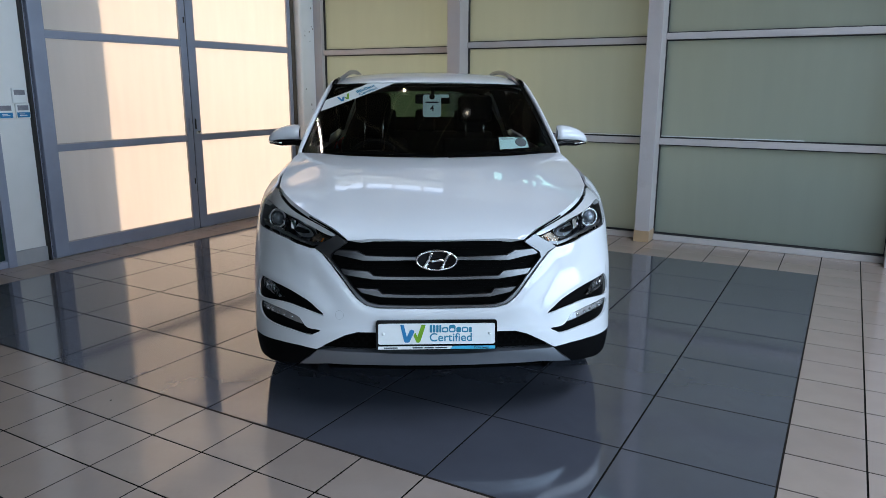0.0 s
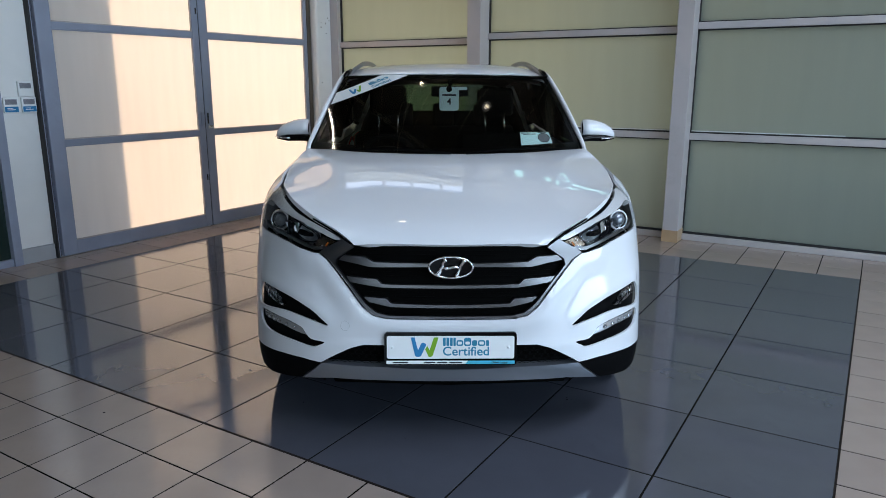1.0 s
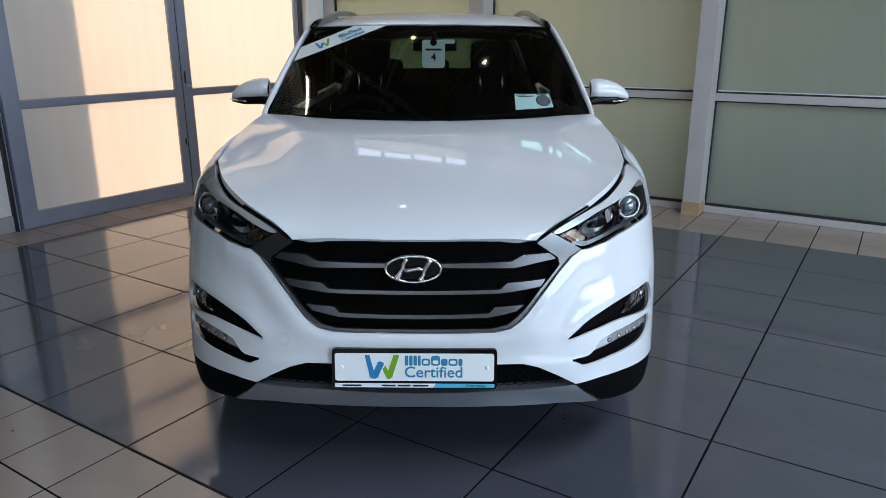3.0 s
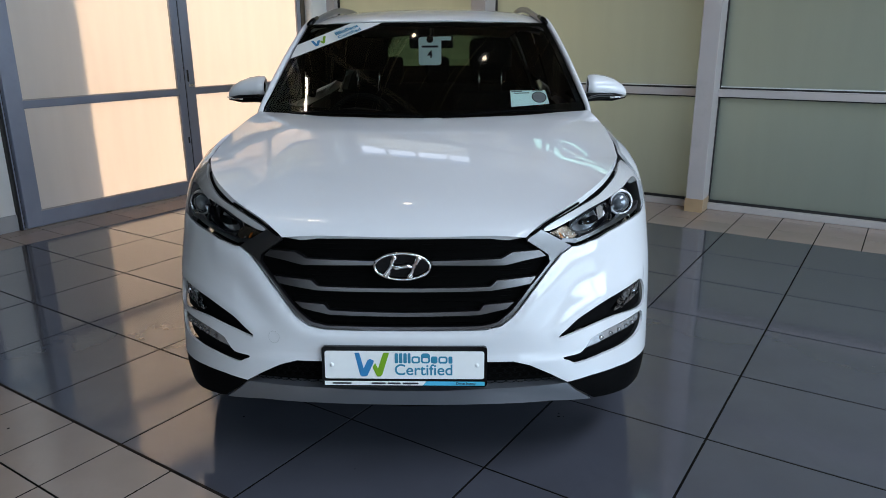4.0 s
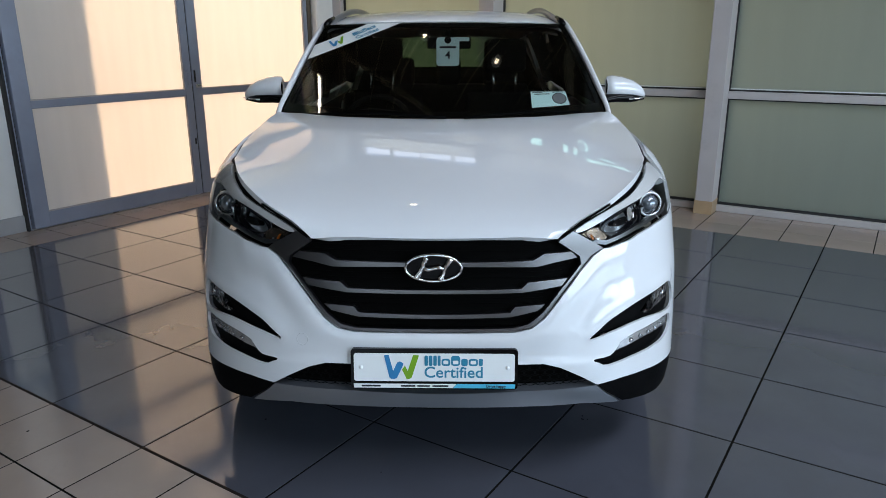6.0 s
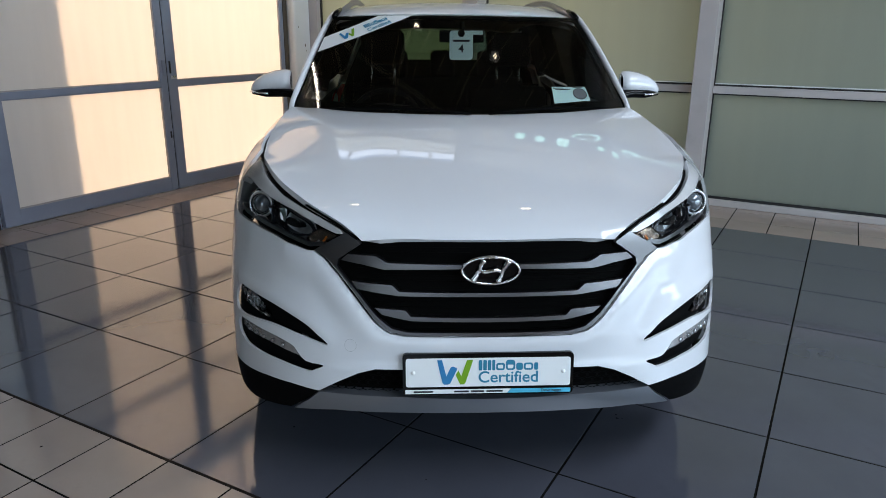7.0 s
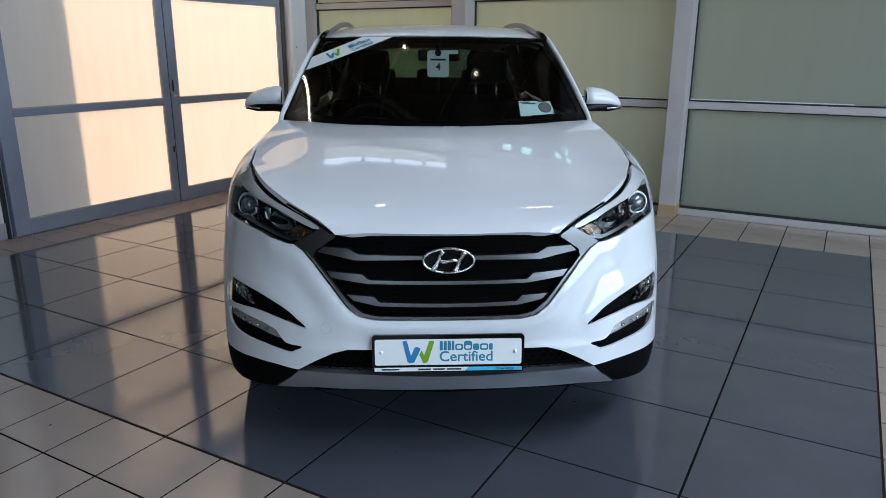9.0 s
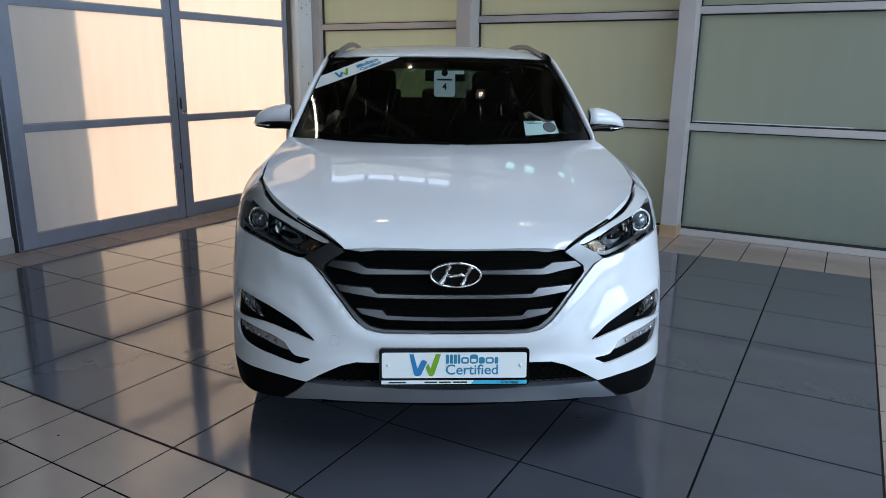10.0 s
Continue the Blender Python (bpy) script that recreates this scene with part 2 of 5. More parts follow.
def dense(pts, h):
    out = []
    for (x0, y0), (x1, y1) in zip(pts, pts[1:] + pts[:1]):
        k = max(1, math.ceil(math.hypot(x1 - x0, y1 - y0) / h))
        out += [(x0 + (x1 - x0) * i / k, y0 + (y1 - y0) * i / k) for i in range(k)]
    return out


def inside(x, y, poly):
    hit = False
    for (x0, y0), (x1, y1) in zip(poly, poly[1:] + poly[:1]):
        if (y0 > y) != (y1 > y) and x < (x1 - x0) * (y - y0) / (y1 - y0) + x0:
            hit = not hit
    return hit


CENTRE = Vector((0, 2.2, 0.7))


def panel(name, outline, surface, material, parent, holes=(), h=0.03, depth=0.012, off=0.0, label="", e=1e-3):
    """A sheet of bodywork: an outline in two surface coordinates laid on a curved surface, with folded edges."""
    loops = [dense(list(o), h) for o in (outline, *holes)]
    verts, edges = [], []
    for lp in loops:
        b = len(verts)
        verts += lp
        edges += [(b + i, b + (i + 1) % len(lp)) for i in range(len(lp))]
    border = np.array(verts)
    xs, ys = [p[0] for p in loops[0]], [p[1] for p in loops[0]]
    for i in range(int((max(xs) - min(xs)) / h) + 1):
        for j in range(int((max(ys) - min(ys)) / h) + 1):
            x, y = min(xs) + (i + 0.5 * (j % 2)) * h, min(ys) + j * h
            if inside(x, y, loops[0]) and not any(inside(x, y, o) for o in loops[1:]) and np.hypot(border[:, 0] - x, border[:, 1] - y).min() > 0.45 * h:
                verts.append((x, y))
    got = delaunay_2d_cdt([Vector(v) for v in verts], edges, [], 2, 1e-6)
    flat, tris = got[0], []
    for t in got[2]:
        cx, cy = sum(flat[k].x for k in t) / 3, sum(flat[k].y for k in t) / 3
        if inside(cx, cy, loops[0]) and not any(inside(cx, cy, o) for o in loops[1:]):
            tris.append(tuple(t))
    pos, nor = [], []
    for q in flat:
        p = Vector(surface(q.x, q.y))
        du = Vector(surface(q.x + e, q.y)) - Vector(surface(q.x - e, q.y))
        dv = Vector(surface(q.x, q.y + e)) - Vector(surface(q.x, q.y - e))
        nn = du.cross(dv)
        nor.append(nn.normalized() if nn.length > 1e-12 else Vector((0, -1, 0)))
        pos.append(p)
    if sum((n.dot(p - CENTRE) for n, p in zip(nor, pos))) < 0:
        nor = [-n for n in nor]
        tris = [tuple(t)[::-1] for t in tris]
    pos = [p + n * off for p, n in zip(pos, nor)]
    faces = [tuple(t) for t in tris]
    count = {}
    for t in faces:
        for a, b in zip(t, t[1:] + t[:1]):
            key = (min(a, b), max(a, b))
            count[key] = None if key in count else (a, b)
    rim = {}
    out_v, out_f = list(pos), list(faces)
    smooth = [True] * len(faces)
    for pair_ in count.values():
        if pair_ is None:
            continue
        quad = []
        for i in pair_:
            if i not in rim:
                rim[i] = (len(out_v), len(out_v) + 1)
                out_v.append(pos[i])
                out_v.append(pos[i] - nor[i] * depth)
            quad.append(rim[i])
        out_f.append((quad[1][0], quad[0][0], quad[0][1], quad[1][1]))
        smooth.append(False)
    me = bpy.data.meshes.new(name)
    me.from_pydata([tuple(v) for v in out_v], [], out_f)
    me.polygons.foreach_set("use_smooth", smooth)
    me.materials.append(material)
    me.normals_split_custom_set_from_vertices([tuple(n) for n in nor] + [(0, 0, 0)] * (len(out_v) - len(nor)))
    me.update()
    ob = new(name, me)
    ob.parent = parent
    return tagged(ob, label=label)


def mirrored(pts):
    """The outline on the other side of the centre line."""
    return [(-a, b) for a, b in reversed(list(pts))]


def both(half):
    """A symmetric outline from its half, which runs from the centre line back to it."""
    return list(half) + [(-a, b) for a, b in reversed(list(half)) if abs(a) > 1e-6]


def lettering(name, text, size, material, parent, m, label="", bold=0.0, width=None):
    """Flat lettering as a mesh, its middle at the pose m, facing -y of it (x to the right, z up)."""
    cu = bpy.data.curves.new(name, "FONT")
    cu.body, cu.size, cu.align_x, cu.align_y, cu.extrude, cu.offset = text, size, "CENTER", "CENTER", 0.0004, bold
    tmp = bpy.data.objects.new(name, cu)
    scene.collection.objects.link(tmp)
    bpy.context.view_layer.update()
    me = bpy.data.meshes.new_from_object(tmp.evaluated_get(bpy.context.evaluated_depsgraph_get()))
    bpy.data.objects.remove(tmp)
    me.name = name
    me.materials.clear()
    me.materials.append(material)
    if width:
        xs = [v.co.x for v in me.vertices]
        me.transform(Matrix.Diagonal((width / (max(xs) - min(xs)), 1, 1, 1)))
    me.transform(m @ pose(0, 0, 0, 90, 0, 0))
    ob = new(name, me)
    ob.parent = parent
    return tagged(ob, label=label)


def chip(name, outline, thick, material, parent, m, label=""):
    """A flat piece cut to an outline (x, z), its face towards -y, at the pose m."""
    n = len(outline)
    verts = [m @ Vector((x, 0, z)) for x, z in outline] + [m @ Vector((x, -thick, z)) for x, z in outline]
    faces = [tuple(range(n))[::-1], tuple(range(n, 2 * n))] + [((i + 1) % n, i, i + n, (i + 1) % n + n) for i in range(n)]
    me = bpy.data.meshes.new(name)
    bm = bmesh.new()
    vs = [bm.verts.new(v) for v in verts]
    for f in faces:
        bm.faces.new([vs[i] for i in f])
    bmesh.ops.recalc_face_normals(bm, faces=bm.faces)
    return part(name, bm, material, parent, label)


def rounded(w, h, r, n=4):
    """The outline of a rounded rectangle round the origin."""
    out = []
    for cx, cy, a0 in ((w / 2 - r, h / 2 - r, 0), (-w / 2 + r, h / 2 - r, 90), (-w / 2 + r, -h / 2 + r, 180), (w / 2 - r, -h / 2 + r, 270)):
        out += [(cx + r * math.cos(radians(a0 + 90 * i / n)), cy + r * math.sin(radians(a0 + 90 * i / n))) for i in range(n + 1)]
    return out

# ---- the showroom ----
P = 0.62                       # one large tile with its joint
TX, TY = -2.569, 2.223         # a corner where the large tiles begin
XD, YB = -6.08, 7.30           # face of the double door; face of the glazed wall's rails
X1, Y0, ZC = 7.2, -7.2, 5.6    # far sides of the showroom and its ceiling


def structure(ob, label, category):
    return tagged(ob, label=label, category=category, kind="structure")


floor = structure(box_part("floor", XD - 0.4, X1, Y0, YB + 0.3, -0.2, -0.0017, M_GROUT, bevel=0), "polished floor of large grey and small pale tiles with dark joints", "floor")
ceiling = bmesh.new()
# the pieces leave an added opening for the overhead fill lamp
for x0, x1, y0, y1 in ((XD - 0.4, 1.4, Y0, YB + 0.4), (3.0, X1, Y0, YB + 0.4), (1.4, 3.0, Y0, -1.2), (1.4, 3.0, 5.8, YB + 0.4)):
    box(ceiling, x0, x1, y0, y1, ZC, ZC + 0.15)
structure(part("ceiling", ceiling, M_CEIL), "dark brown boarded ceiling with an opening added for overhead fill light", "ceiling")
beams = bmesh.new()
for i in range(6):
    y = Y0 + 1.2 + 2.55 * i
    box(beams, XD, X1, y, y + 0.07, ZC - 0.26, ZC - 0.002, 0.01)
for i in range(10):
    x = XD + 0.9 + 1.32 * i
    if not 1.3 < x < 3.1:
        box(beams, x, x + 0.035, Y0, YB, ZC - 0.08, ZC - 0.004)
for i in range(4):
    x = XD + 0.5 + 2.64 * i
    if not -0.8 < x < 3.1:
        v, f = sweep([(x + 2.1 * t, Y0 + 6.3 + 5.1 * t, ZC - 0.20) for t in (0, 1)], 0.018, 8)
        bv = [beams.verts.new(q) for q in v]
        for q in f:
            beams.faces.new([bv[k] for k in q])
for i in range(24):
    x = XD + 0.32 + 0.44 * i
    if not 1.36 < x < 3.04:
        box(beams, x, x + 0.018, Y0, YB, ZC - 0.024, ZC - 0.006)
structure(part("trim", beams, M_BEAM), "pale painted roof beams and cross ties", "roof beams")


# walls that close the place behind the visitor, with wide windows
ws = bmesh.new()
for x0, x1, z0, z1 in ((XD - 0.4, X1, 0, 0.5), (XD - 0.4, X1, 3.7, ZC), (XD - 0.4, 0.4, 0.5, 3.7), (5.2, X1, 0.5, 3.7)):
    box(ws, x0, x1, Y0 - 0.2, Y0, z0, z1)
for x in (2.0, 3.6):
    box(ws, x - 0.06, x + 0.06, Y0 - 0.15, Y0 + 0.02, 0.5, 3.7)
structure(part("wall_south", ws, M_DARKWALL), "dark grey wall with a wide shop window", "wall")
we = bmesh.new()
for y0, y1, z0, z1 in ((Y0, YB, 0, 0.5), (Y0, YB, 3.7, ZC), (Y0, -4.0, 0.5, 3.7), (6.0, YB, 0.5, 3.7)):
    box(we, X1, X1 + 0.2, y0, y1, z0, z1)
for y in (-2.4, -0.7, 1.0, 2.7, 4.4):
    box(we, X1 - 0.02, X1 + 0.15, y - 0.06, y + 0.06, 0.5, 3.7)
box(we, X1 - 0.01, X1 + 0.14, -4.0, 6.0, 2.55, 2.65)
structure(part("wall_east", we, M_WALL), "white wall with a wide shop window", "wall")

# west wall: white pier, dark glazed screen, double door of sunlit frosted glass
DOOR0, DOOR1, DTOP = 3.70, 7.00, 2.95
ww = bmesh.new()
box(ww, XD - 0.37, XD - 0.07, 3.37, 3.655, 0, 3.15)
box(ww, XD - 0.37, XD - 0.07, Y0, 2.50, 2.6, ZC)
box(ww, XD - 0.37, XD - 0.07, 2.50, 3.27, 2.6, 3.15)
box(ww, XD - 0.37, XD - 0.07, 3.27, 3.37, 2.6, 3.15)
box(ww, XD - 0.37, XD - 0.07, 3.655, DOOR1 + 0.02, DTOP + 0.06, 3.15)
box(ww, XD - 0.37, XD - 0.07, 2.50, DOOR1 + 0.02, 5.55, ZC)
box(ww, XD - 0.37, XD - 0.02, DOOR1 + 0.02, YB + 0.3, 0, ZC)
structure(part("wall_west", ww, M_WALL), "white painted wall beside the double door", "wall")
structure(box_part("skirting", XD - 0.07, XD - 0.045, 3.37, 3.652, 0, 0.13, M_SKIRT), "scuffed grey skirting board", "skirting")
screen = structure(new("window_3"), "dark green glazed screen in a grey frame", "window")
box_part("window_frame", XD - 0.12, XD - 0.04, 3.30, 3.37, 0, 2.6, M_STEEL, screen)
box_part("pane", XD - 0.11, XD - 0.095, Y0, 3.30, 0.06, 2.6, M_DARKGLASS, screen, bevel=0)
box_part("window_sill", XD - 0.12, XD - 0.06, Y0, 3.30, 0, 0.06, M_STEEL, screen)


def door_leaf(name, y0, y1, hinge_left):
    """One leaf of the double door: stiles, rails and three frosted panes."""
    leaf = structure(new(name), "grey steel door leaf with sunlit frosted glass panes", "door")
    g0, g1 = (y0 + 0.125, y1 - 0.075) if hinge_left else (y0 + 0.10, y1 - 0.05)
    xf, xb = XD, XD - 0.05
    box_part("stile", xb, xf, y0, g0, 0.012, DTOP, M_STEEL, leaf, 0.004)
    box_part("stile", xb, xf, g1, y1, 0.012, DTOP, M_STEEL, leaf, 0.004)
    rails = ((0.012, 0.132), (0.967, 1.016), (1.937, 1.990), (2.87, DTOP))
    for z0, z1 in rails:
        box_part("rail", xb + 0.002, xf - 0.002, g0, g1, z0, z1, M_STEEL, leaf, 0.003)
    for (_, z0), (z1, _) in zip(rails[:-1], rails[1:]):
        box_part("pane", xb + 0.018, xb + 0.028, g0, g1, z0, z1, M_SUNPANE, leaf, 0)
        for a, b, c, d in ((g0, g1, z1 - 0.012, z1), (g0, g1, z0, z0 + 0.010), (g1 - 0.010, g1, z0 + 0.010, z1 - 0.012), (g0, g0 + 0.008, z0 + 0.010, z1 - 0.012)):
            # bottom and right beads are paler: the sun's gleam is put into their colour
            box_part("bead_and_gleam", xb + 0.028, xf - 0.008, a, b, c, d, M_FRAME if (a, c) == (g0, z0) and b == g1 else M_STEEL if b != g1 or a == g0 else M_FRAME, leaf, 0.002)
    return leaf


leaf1 = door_leaf("door_1", DOOR0, 5.345, True)
leaf2 = door_leaf("door_2", 5.357, DOOR1 - 0.045, False)
box_part("door_handle", XD, XD + 0.014, 5.295, 5.330, 1.06, 1.20, M_STEEL, leaf1, 0.005, "dark pull plate")
part("lock", box(bmesh.new(), XD, XD + 0.010, 5.385, 5.445, 1.03, 1.06, 0.003), M_ALLOY, leaf2, "bright lock plate")
box_part("lock_keep", XD, XD + 0.008, 5.375, 5.392, 1.08, 1.19, M_SEAL, leaf2, 0.003, "dark pull slot")
for z in (0.50, 2.16):
    box_part("flush_bolt", XD, XD + 0.006, 5.315, 5.330, z, z + 0.06, M_SEAL, leaf1, 0.002, "dark flush bolt")
jamb = structure(new("door_frame"), "dark frame and rubber seals round the double door", "door frame")
box_part("seal", XD - 0.045, XD - 0.008, 5.3455, 5.3565, 0.012, DTOP, M_SEAL, jamb, 0)
box_part("seal", XD - 0.10, XD - 0.02, 3.655, 3.672, 0, DTOP + 0.06, M_SEAL, jamb, 0.002)
box_part("seal", XD - 0.10, XD - 0.0515, 3.6905, 3.735, 0.010, DTOP, M_SEAL, jamb, 0.001)
box_part("seal", XD - 0.10, XD - 0.0515, DOOR1 - 0.075, DOOR1 - 0.041, 0.010, DTOP, M_SEAL, jamb, 0.001)
box_part("jamb", XD - 0.10, XD - 0.035, 3.672, 3.690, 0, DTOP + 0.06, M_STEEL, jamb, 0.002)
box_part("jamb", XD - 0.10, XD + 0.004, DOOR1 - 0.040, DOOR1 + 0.02, 0, DTOP + 0.06, M_BROWN, jamb, 0.004)
box_part("head", XD - 0.10, XD - 0.01, 3.690, DOOR1 - 0.040, DTOP + 0.01, DTOP + 0.06, M_STEEL, jamb, 0.003)
box_part("threshold", XD - 0.15, XD - 0.03, 3.690, DOOR1 - 0.040, -0.002, 0.008, M_ALLOY, jamb, 0.002)

# sunlit glazing above the double door
over = structure(new("window_2"), "sunlit frosted glazing above the double door", "window")
for y in (2.50, 3.655, 4.75, 5.86, 6.97):
    box_part("post", XD - 0.20, XD - 0.06, y, y + 0.05, 3.15, 5.55, M_STEEL, over, 0.003)
for z in (3.152, 4.08, 5.0):
    for y in (2.55, 3.705, 4.80, 5.91):
        box_part("rail", XD - 0.19, XD - 0.07, y, y + (1.045 if y > 2.6 else 1.105), z, z + 0.048, M_STEEL, over, 0.003)
for z0, z1 in ((3.20, 4.08), (4.128, 5.0), (5.048, 5.55)):
    for y in (2.55, 3.705, 4.80, 5.91):
        # upper rows and the left bay take the shade-toned glass, which dims them
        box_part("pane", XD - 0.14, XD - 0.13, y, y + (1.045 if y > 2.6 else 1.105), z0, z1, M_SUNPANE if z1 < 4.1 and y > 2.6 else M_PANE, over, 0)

# three thermostats on the white pier
def thermostat(y, z, blue):
    t = tagged(new("thermostat"), label="small white wall control with a grey display" + (" and blue sticker" if blue else ""), category="wall control", group="wall controls")
    t.location = (XD - 0.07, y, z)
    part("case", box(bmesh.new(), 0, 0.022, -0.060, 0.060, -0.062, 0.062, 0.006), M_WHITE, t)
    part("display", box(bmesh.new(), 0.0215, 0.0235, -0.046, 0.046, 0.004, 0.046, 0.001), M_GREYPRINT, t, "grey display")
    part("sticker", box(bmesh.new(), 0.0215, 0.0232, -0.054, 0.054, -0.055, -0.012, 0.001), M_BLUE if blue else M_WHITE, t)
    if blue:
        part("caption", box(bmesh.new(), 0.0230, 0.0240, -0.035, 0.030, -0.040, -0.034, 0), M_WHITE, t, "white bar of print")
        part("caption", box(bmesh.new(), 0.0230, 0.0240, -0.035, 0.010, -0.028, -0.023, 0), M_WHITE, t, "white bar of print")
    return t


thermostat(3.445, 1.318, True)
thermostat(3.590, 1.318, True)
thermostat(3.575, 1.446, False)

# corner column, chipped
col = bmesh.new()
box(col, XD - 0.02, XD + 0.10, DOOR1 + 0.024, YB + 0.02, 0, ZC, 0.04, 4)
column = tagged(part("column", col, M_WALL, smooth=False), label="white painted corner column with chipped paint", category="column", kind="structure")
for i in range(13):
    z = random.choice((random.uniform(2.0, 2.4), random.uniform(1.0, 1.4), random.uniform(0.2, 2.6)))
    r = random.uniform(0.004, 0.011)
    o = [(r * random.uniform(0.6, 1.3) * math.cos(k * 0.9), 1.3 * r * random.uniform(0.6, 1.3) * math.sin(k * 0.9)) for k in range(7)]
    chip("paint_chip", o, 0.0012, M_BROWN, column, pose(XD + 0.1003, random.uniform(DOOR1 + 0.08, YB - 0.05), z, 0, 0, 90))

# north wall: pale grey posts and rails round frosted panes
POSTS = (-5.93, -3.905, -1.7175, 0.47, 2.66, 4.85, 7.02)
HALF = (0.065, 0.080, 0.0725, 0.0725, 0.0725, 0.0725, 0.0725)
STEP = (-0.067, -0.025, 0.006, 0.006, 0.006, 0.006)     # the second rail lies a little differently in each bay
RAILS = (0.06, 1.006, 2.008, 3.0, 3.98, 4.96)
ZT = 5.0
north = structure(new("window_1"), "glazed wall of frosted grey-green panes in pale grey frames", "window")
for i, x in enumerate(POSTS):
    if i == 0:
        box_part("post", x - 0.065, x + 0.065, YB - 0.03, YB + 0.12, 0.0, ZT, M_FRAME, north, 0.004)
        continue
    hw = HALF[i]
    box_part("post", x - hw, x + hw, YB - 0.17, YB + 0.12, 0.0, ZT, M_FRAME, north, 0.006)
    if i == 2:
        box_part("plinth", x - hw - 0.004, x + hw + 0.004, YB - 0.174, YB + 0.06, 0, 0.115, M_BEIGE, north, 0.002, "beige tiled plinth")
for k, (a, b) in enumerate(zip(POSTS[:-1], POSTS[1:])):
    x0, x1 = a + HALF[k], b - HALF[k + 1]
    levels = [z + (STEP[k] if n == 2 else 0.0) for n, z in enumerate(RAILS)]
    for n, z in enumerate(levels[1:]):
        box_part("rail", x0, x1, YB, YB + 0.10, z - 0.031, z + 0.031, M_FRAME, north, 0.004)
        box_part("seal", x0, x1, YB + 0.030, YB + 0.085, z + 0.031, z + (0.041 if n else 0.045), M_SEAL, north, 0)
        box_part("seal", x0, x1, YB + 0.030, YB + 0.085, z - 0.042, z - 0.031, M_SEAL, north, 0)
        # white strip stands in for the line of daylight leaking above the rail
        if n == 0 and k < 3:
            box_part("bead_and_gleam", x0, x1 if k < 2 else x0 + 1.3, YB + 0.045, YB + 0.0595, z + 0.045, z + 0.053, M_WHITE, north, 0.002, "white strip drawn as the light line above the rail")
    for z0, z1 in zip([0.075] + [z + 0.041 for z in levels[1:-1]], [z - 0.042 for z in levels[1:]]):
        if k == 0 and z0 > 3.9:
            for q in range(4):          # clear lights high up
                w = (x1 - x0) / 4
                box_part("mullion", x0 + w * q, x0 + w * q + 0.035, YB + 0.045, YB + 0.085, z0 + 0.46, z1, M_FRAME, north, 0.003)
            box_part("pane", x0, x1, YB + 0.060, YB + 0.072, z0, z0 + 0.46, M_UPPERPANE, north, 0)
            continue
        # high panes and the bays to the right take the sky-toned glass, brighter by colour
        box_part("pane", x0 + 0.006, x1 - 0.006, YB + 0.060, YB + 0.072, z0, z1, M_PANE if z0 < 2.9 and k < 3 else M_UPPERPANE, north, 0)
        if z0 > 2.9:
            continue
        box_part("seal", x0, x0 + 0.008, YB + 0.03, YB + 0.085, z0, z1, M_SEAL, north, 0)
        box_part("seal", x1 - 0.006, x1, YB + 0.05, YB + 0.085, z0, z1, M_SEAL, north, 0)
    box_part("window_sill", x0, x1, YB + 0.005, YB + 0.12, 0.0, 0.058, M_FRAME, north, 0.006)
    box_part("seal", x0, x1, YB + 0.035, YB + 0.085, 0.058, 0.078, M_SEAL, north, 0)

# above: fascia and a lit sign
wn2 = bmesh.new()
box(wn2, XD - 0.4, X1, YB + 0.0, YB + 0.2, ZT + 0.003, ZC)
structure(part("wall_north", wn2, M_UPPER), "grey fascia above the glazed wall", "wall")
board = tagged(part("sign", box(bmesh.new(), -3.40, -1.65, YB - 0.26, YB - 0.20, 2.90, 3.50, 0.01), M_SIGN), label="grey-blue wall sign with lit cyan shapes", category="sign")
for x0, x1, z0, z1 in ((-3.25, -3.15, 3.18, 3.40), (-3.02, -2.92, 3.24, 3.40), (-2.78, -2.66, 3.22, 3.40), (-2.50, -2.40, 3.26, 3.40), (-2.22, -2.08, 3.24, 3.40)):
    box_part("shape", x0, x1, YB - 0.275, YB - 0.261, z0, z1, M_CYANLIT, board, 0.006, "lit cyan bar")
for x in (-2.55, -1.90):
    for r, off, m in ((1.0, 0.0, M_CYANLIT), (0.72, 0.0142, M_SIGN)):
        chip("shape", [(x + 0.10 * r * math.cos(k * 0.524), 3.06 + 0.10 * r * math.sin(k * 0.524)) for k in range(12)], 0.014, m, board, pose(0, YB - 0.261 - off, 0), "lit cyan ring" if r == 1 else "")
panel_dark = tagged(part("hanging_panel", box(bmesh.new(), -5.35, -4.35, YB - 0.10, YB - 0.035, 3.15, 3.85, 0.01), M_SKIRT), label="grey notice panel fixed on the glazed wall", category="panel")

# ceiling lamps: round downlights and strip lights
for x, y in ((-3.80, 5.48), (-2.27, 5.79), (-3.10, 3.10), (-4.75, 6.95), (-3.70, 6.95)):
    lampn = tagged(new("downlight"), label="round white ceiling downlight, lit", category="ceiling light", group="ceiling downlights")
    lampn.location = (x, y, ZC)
    link("rim", *sweep([(0, 0, 0.0), (0, 0, -0.02)], 0.115, 24), M_WALL, lampn)
    link("lens", *sweep([(0, 0, -0.0205), (0, 0, -0.026)], 0.048, 24), M_WARMLIT, lampn, "glowing lens")
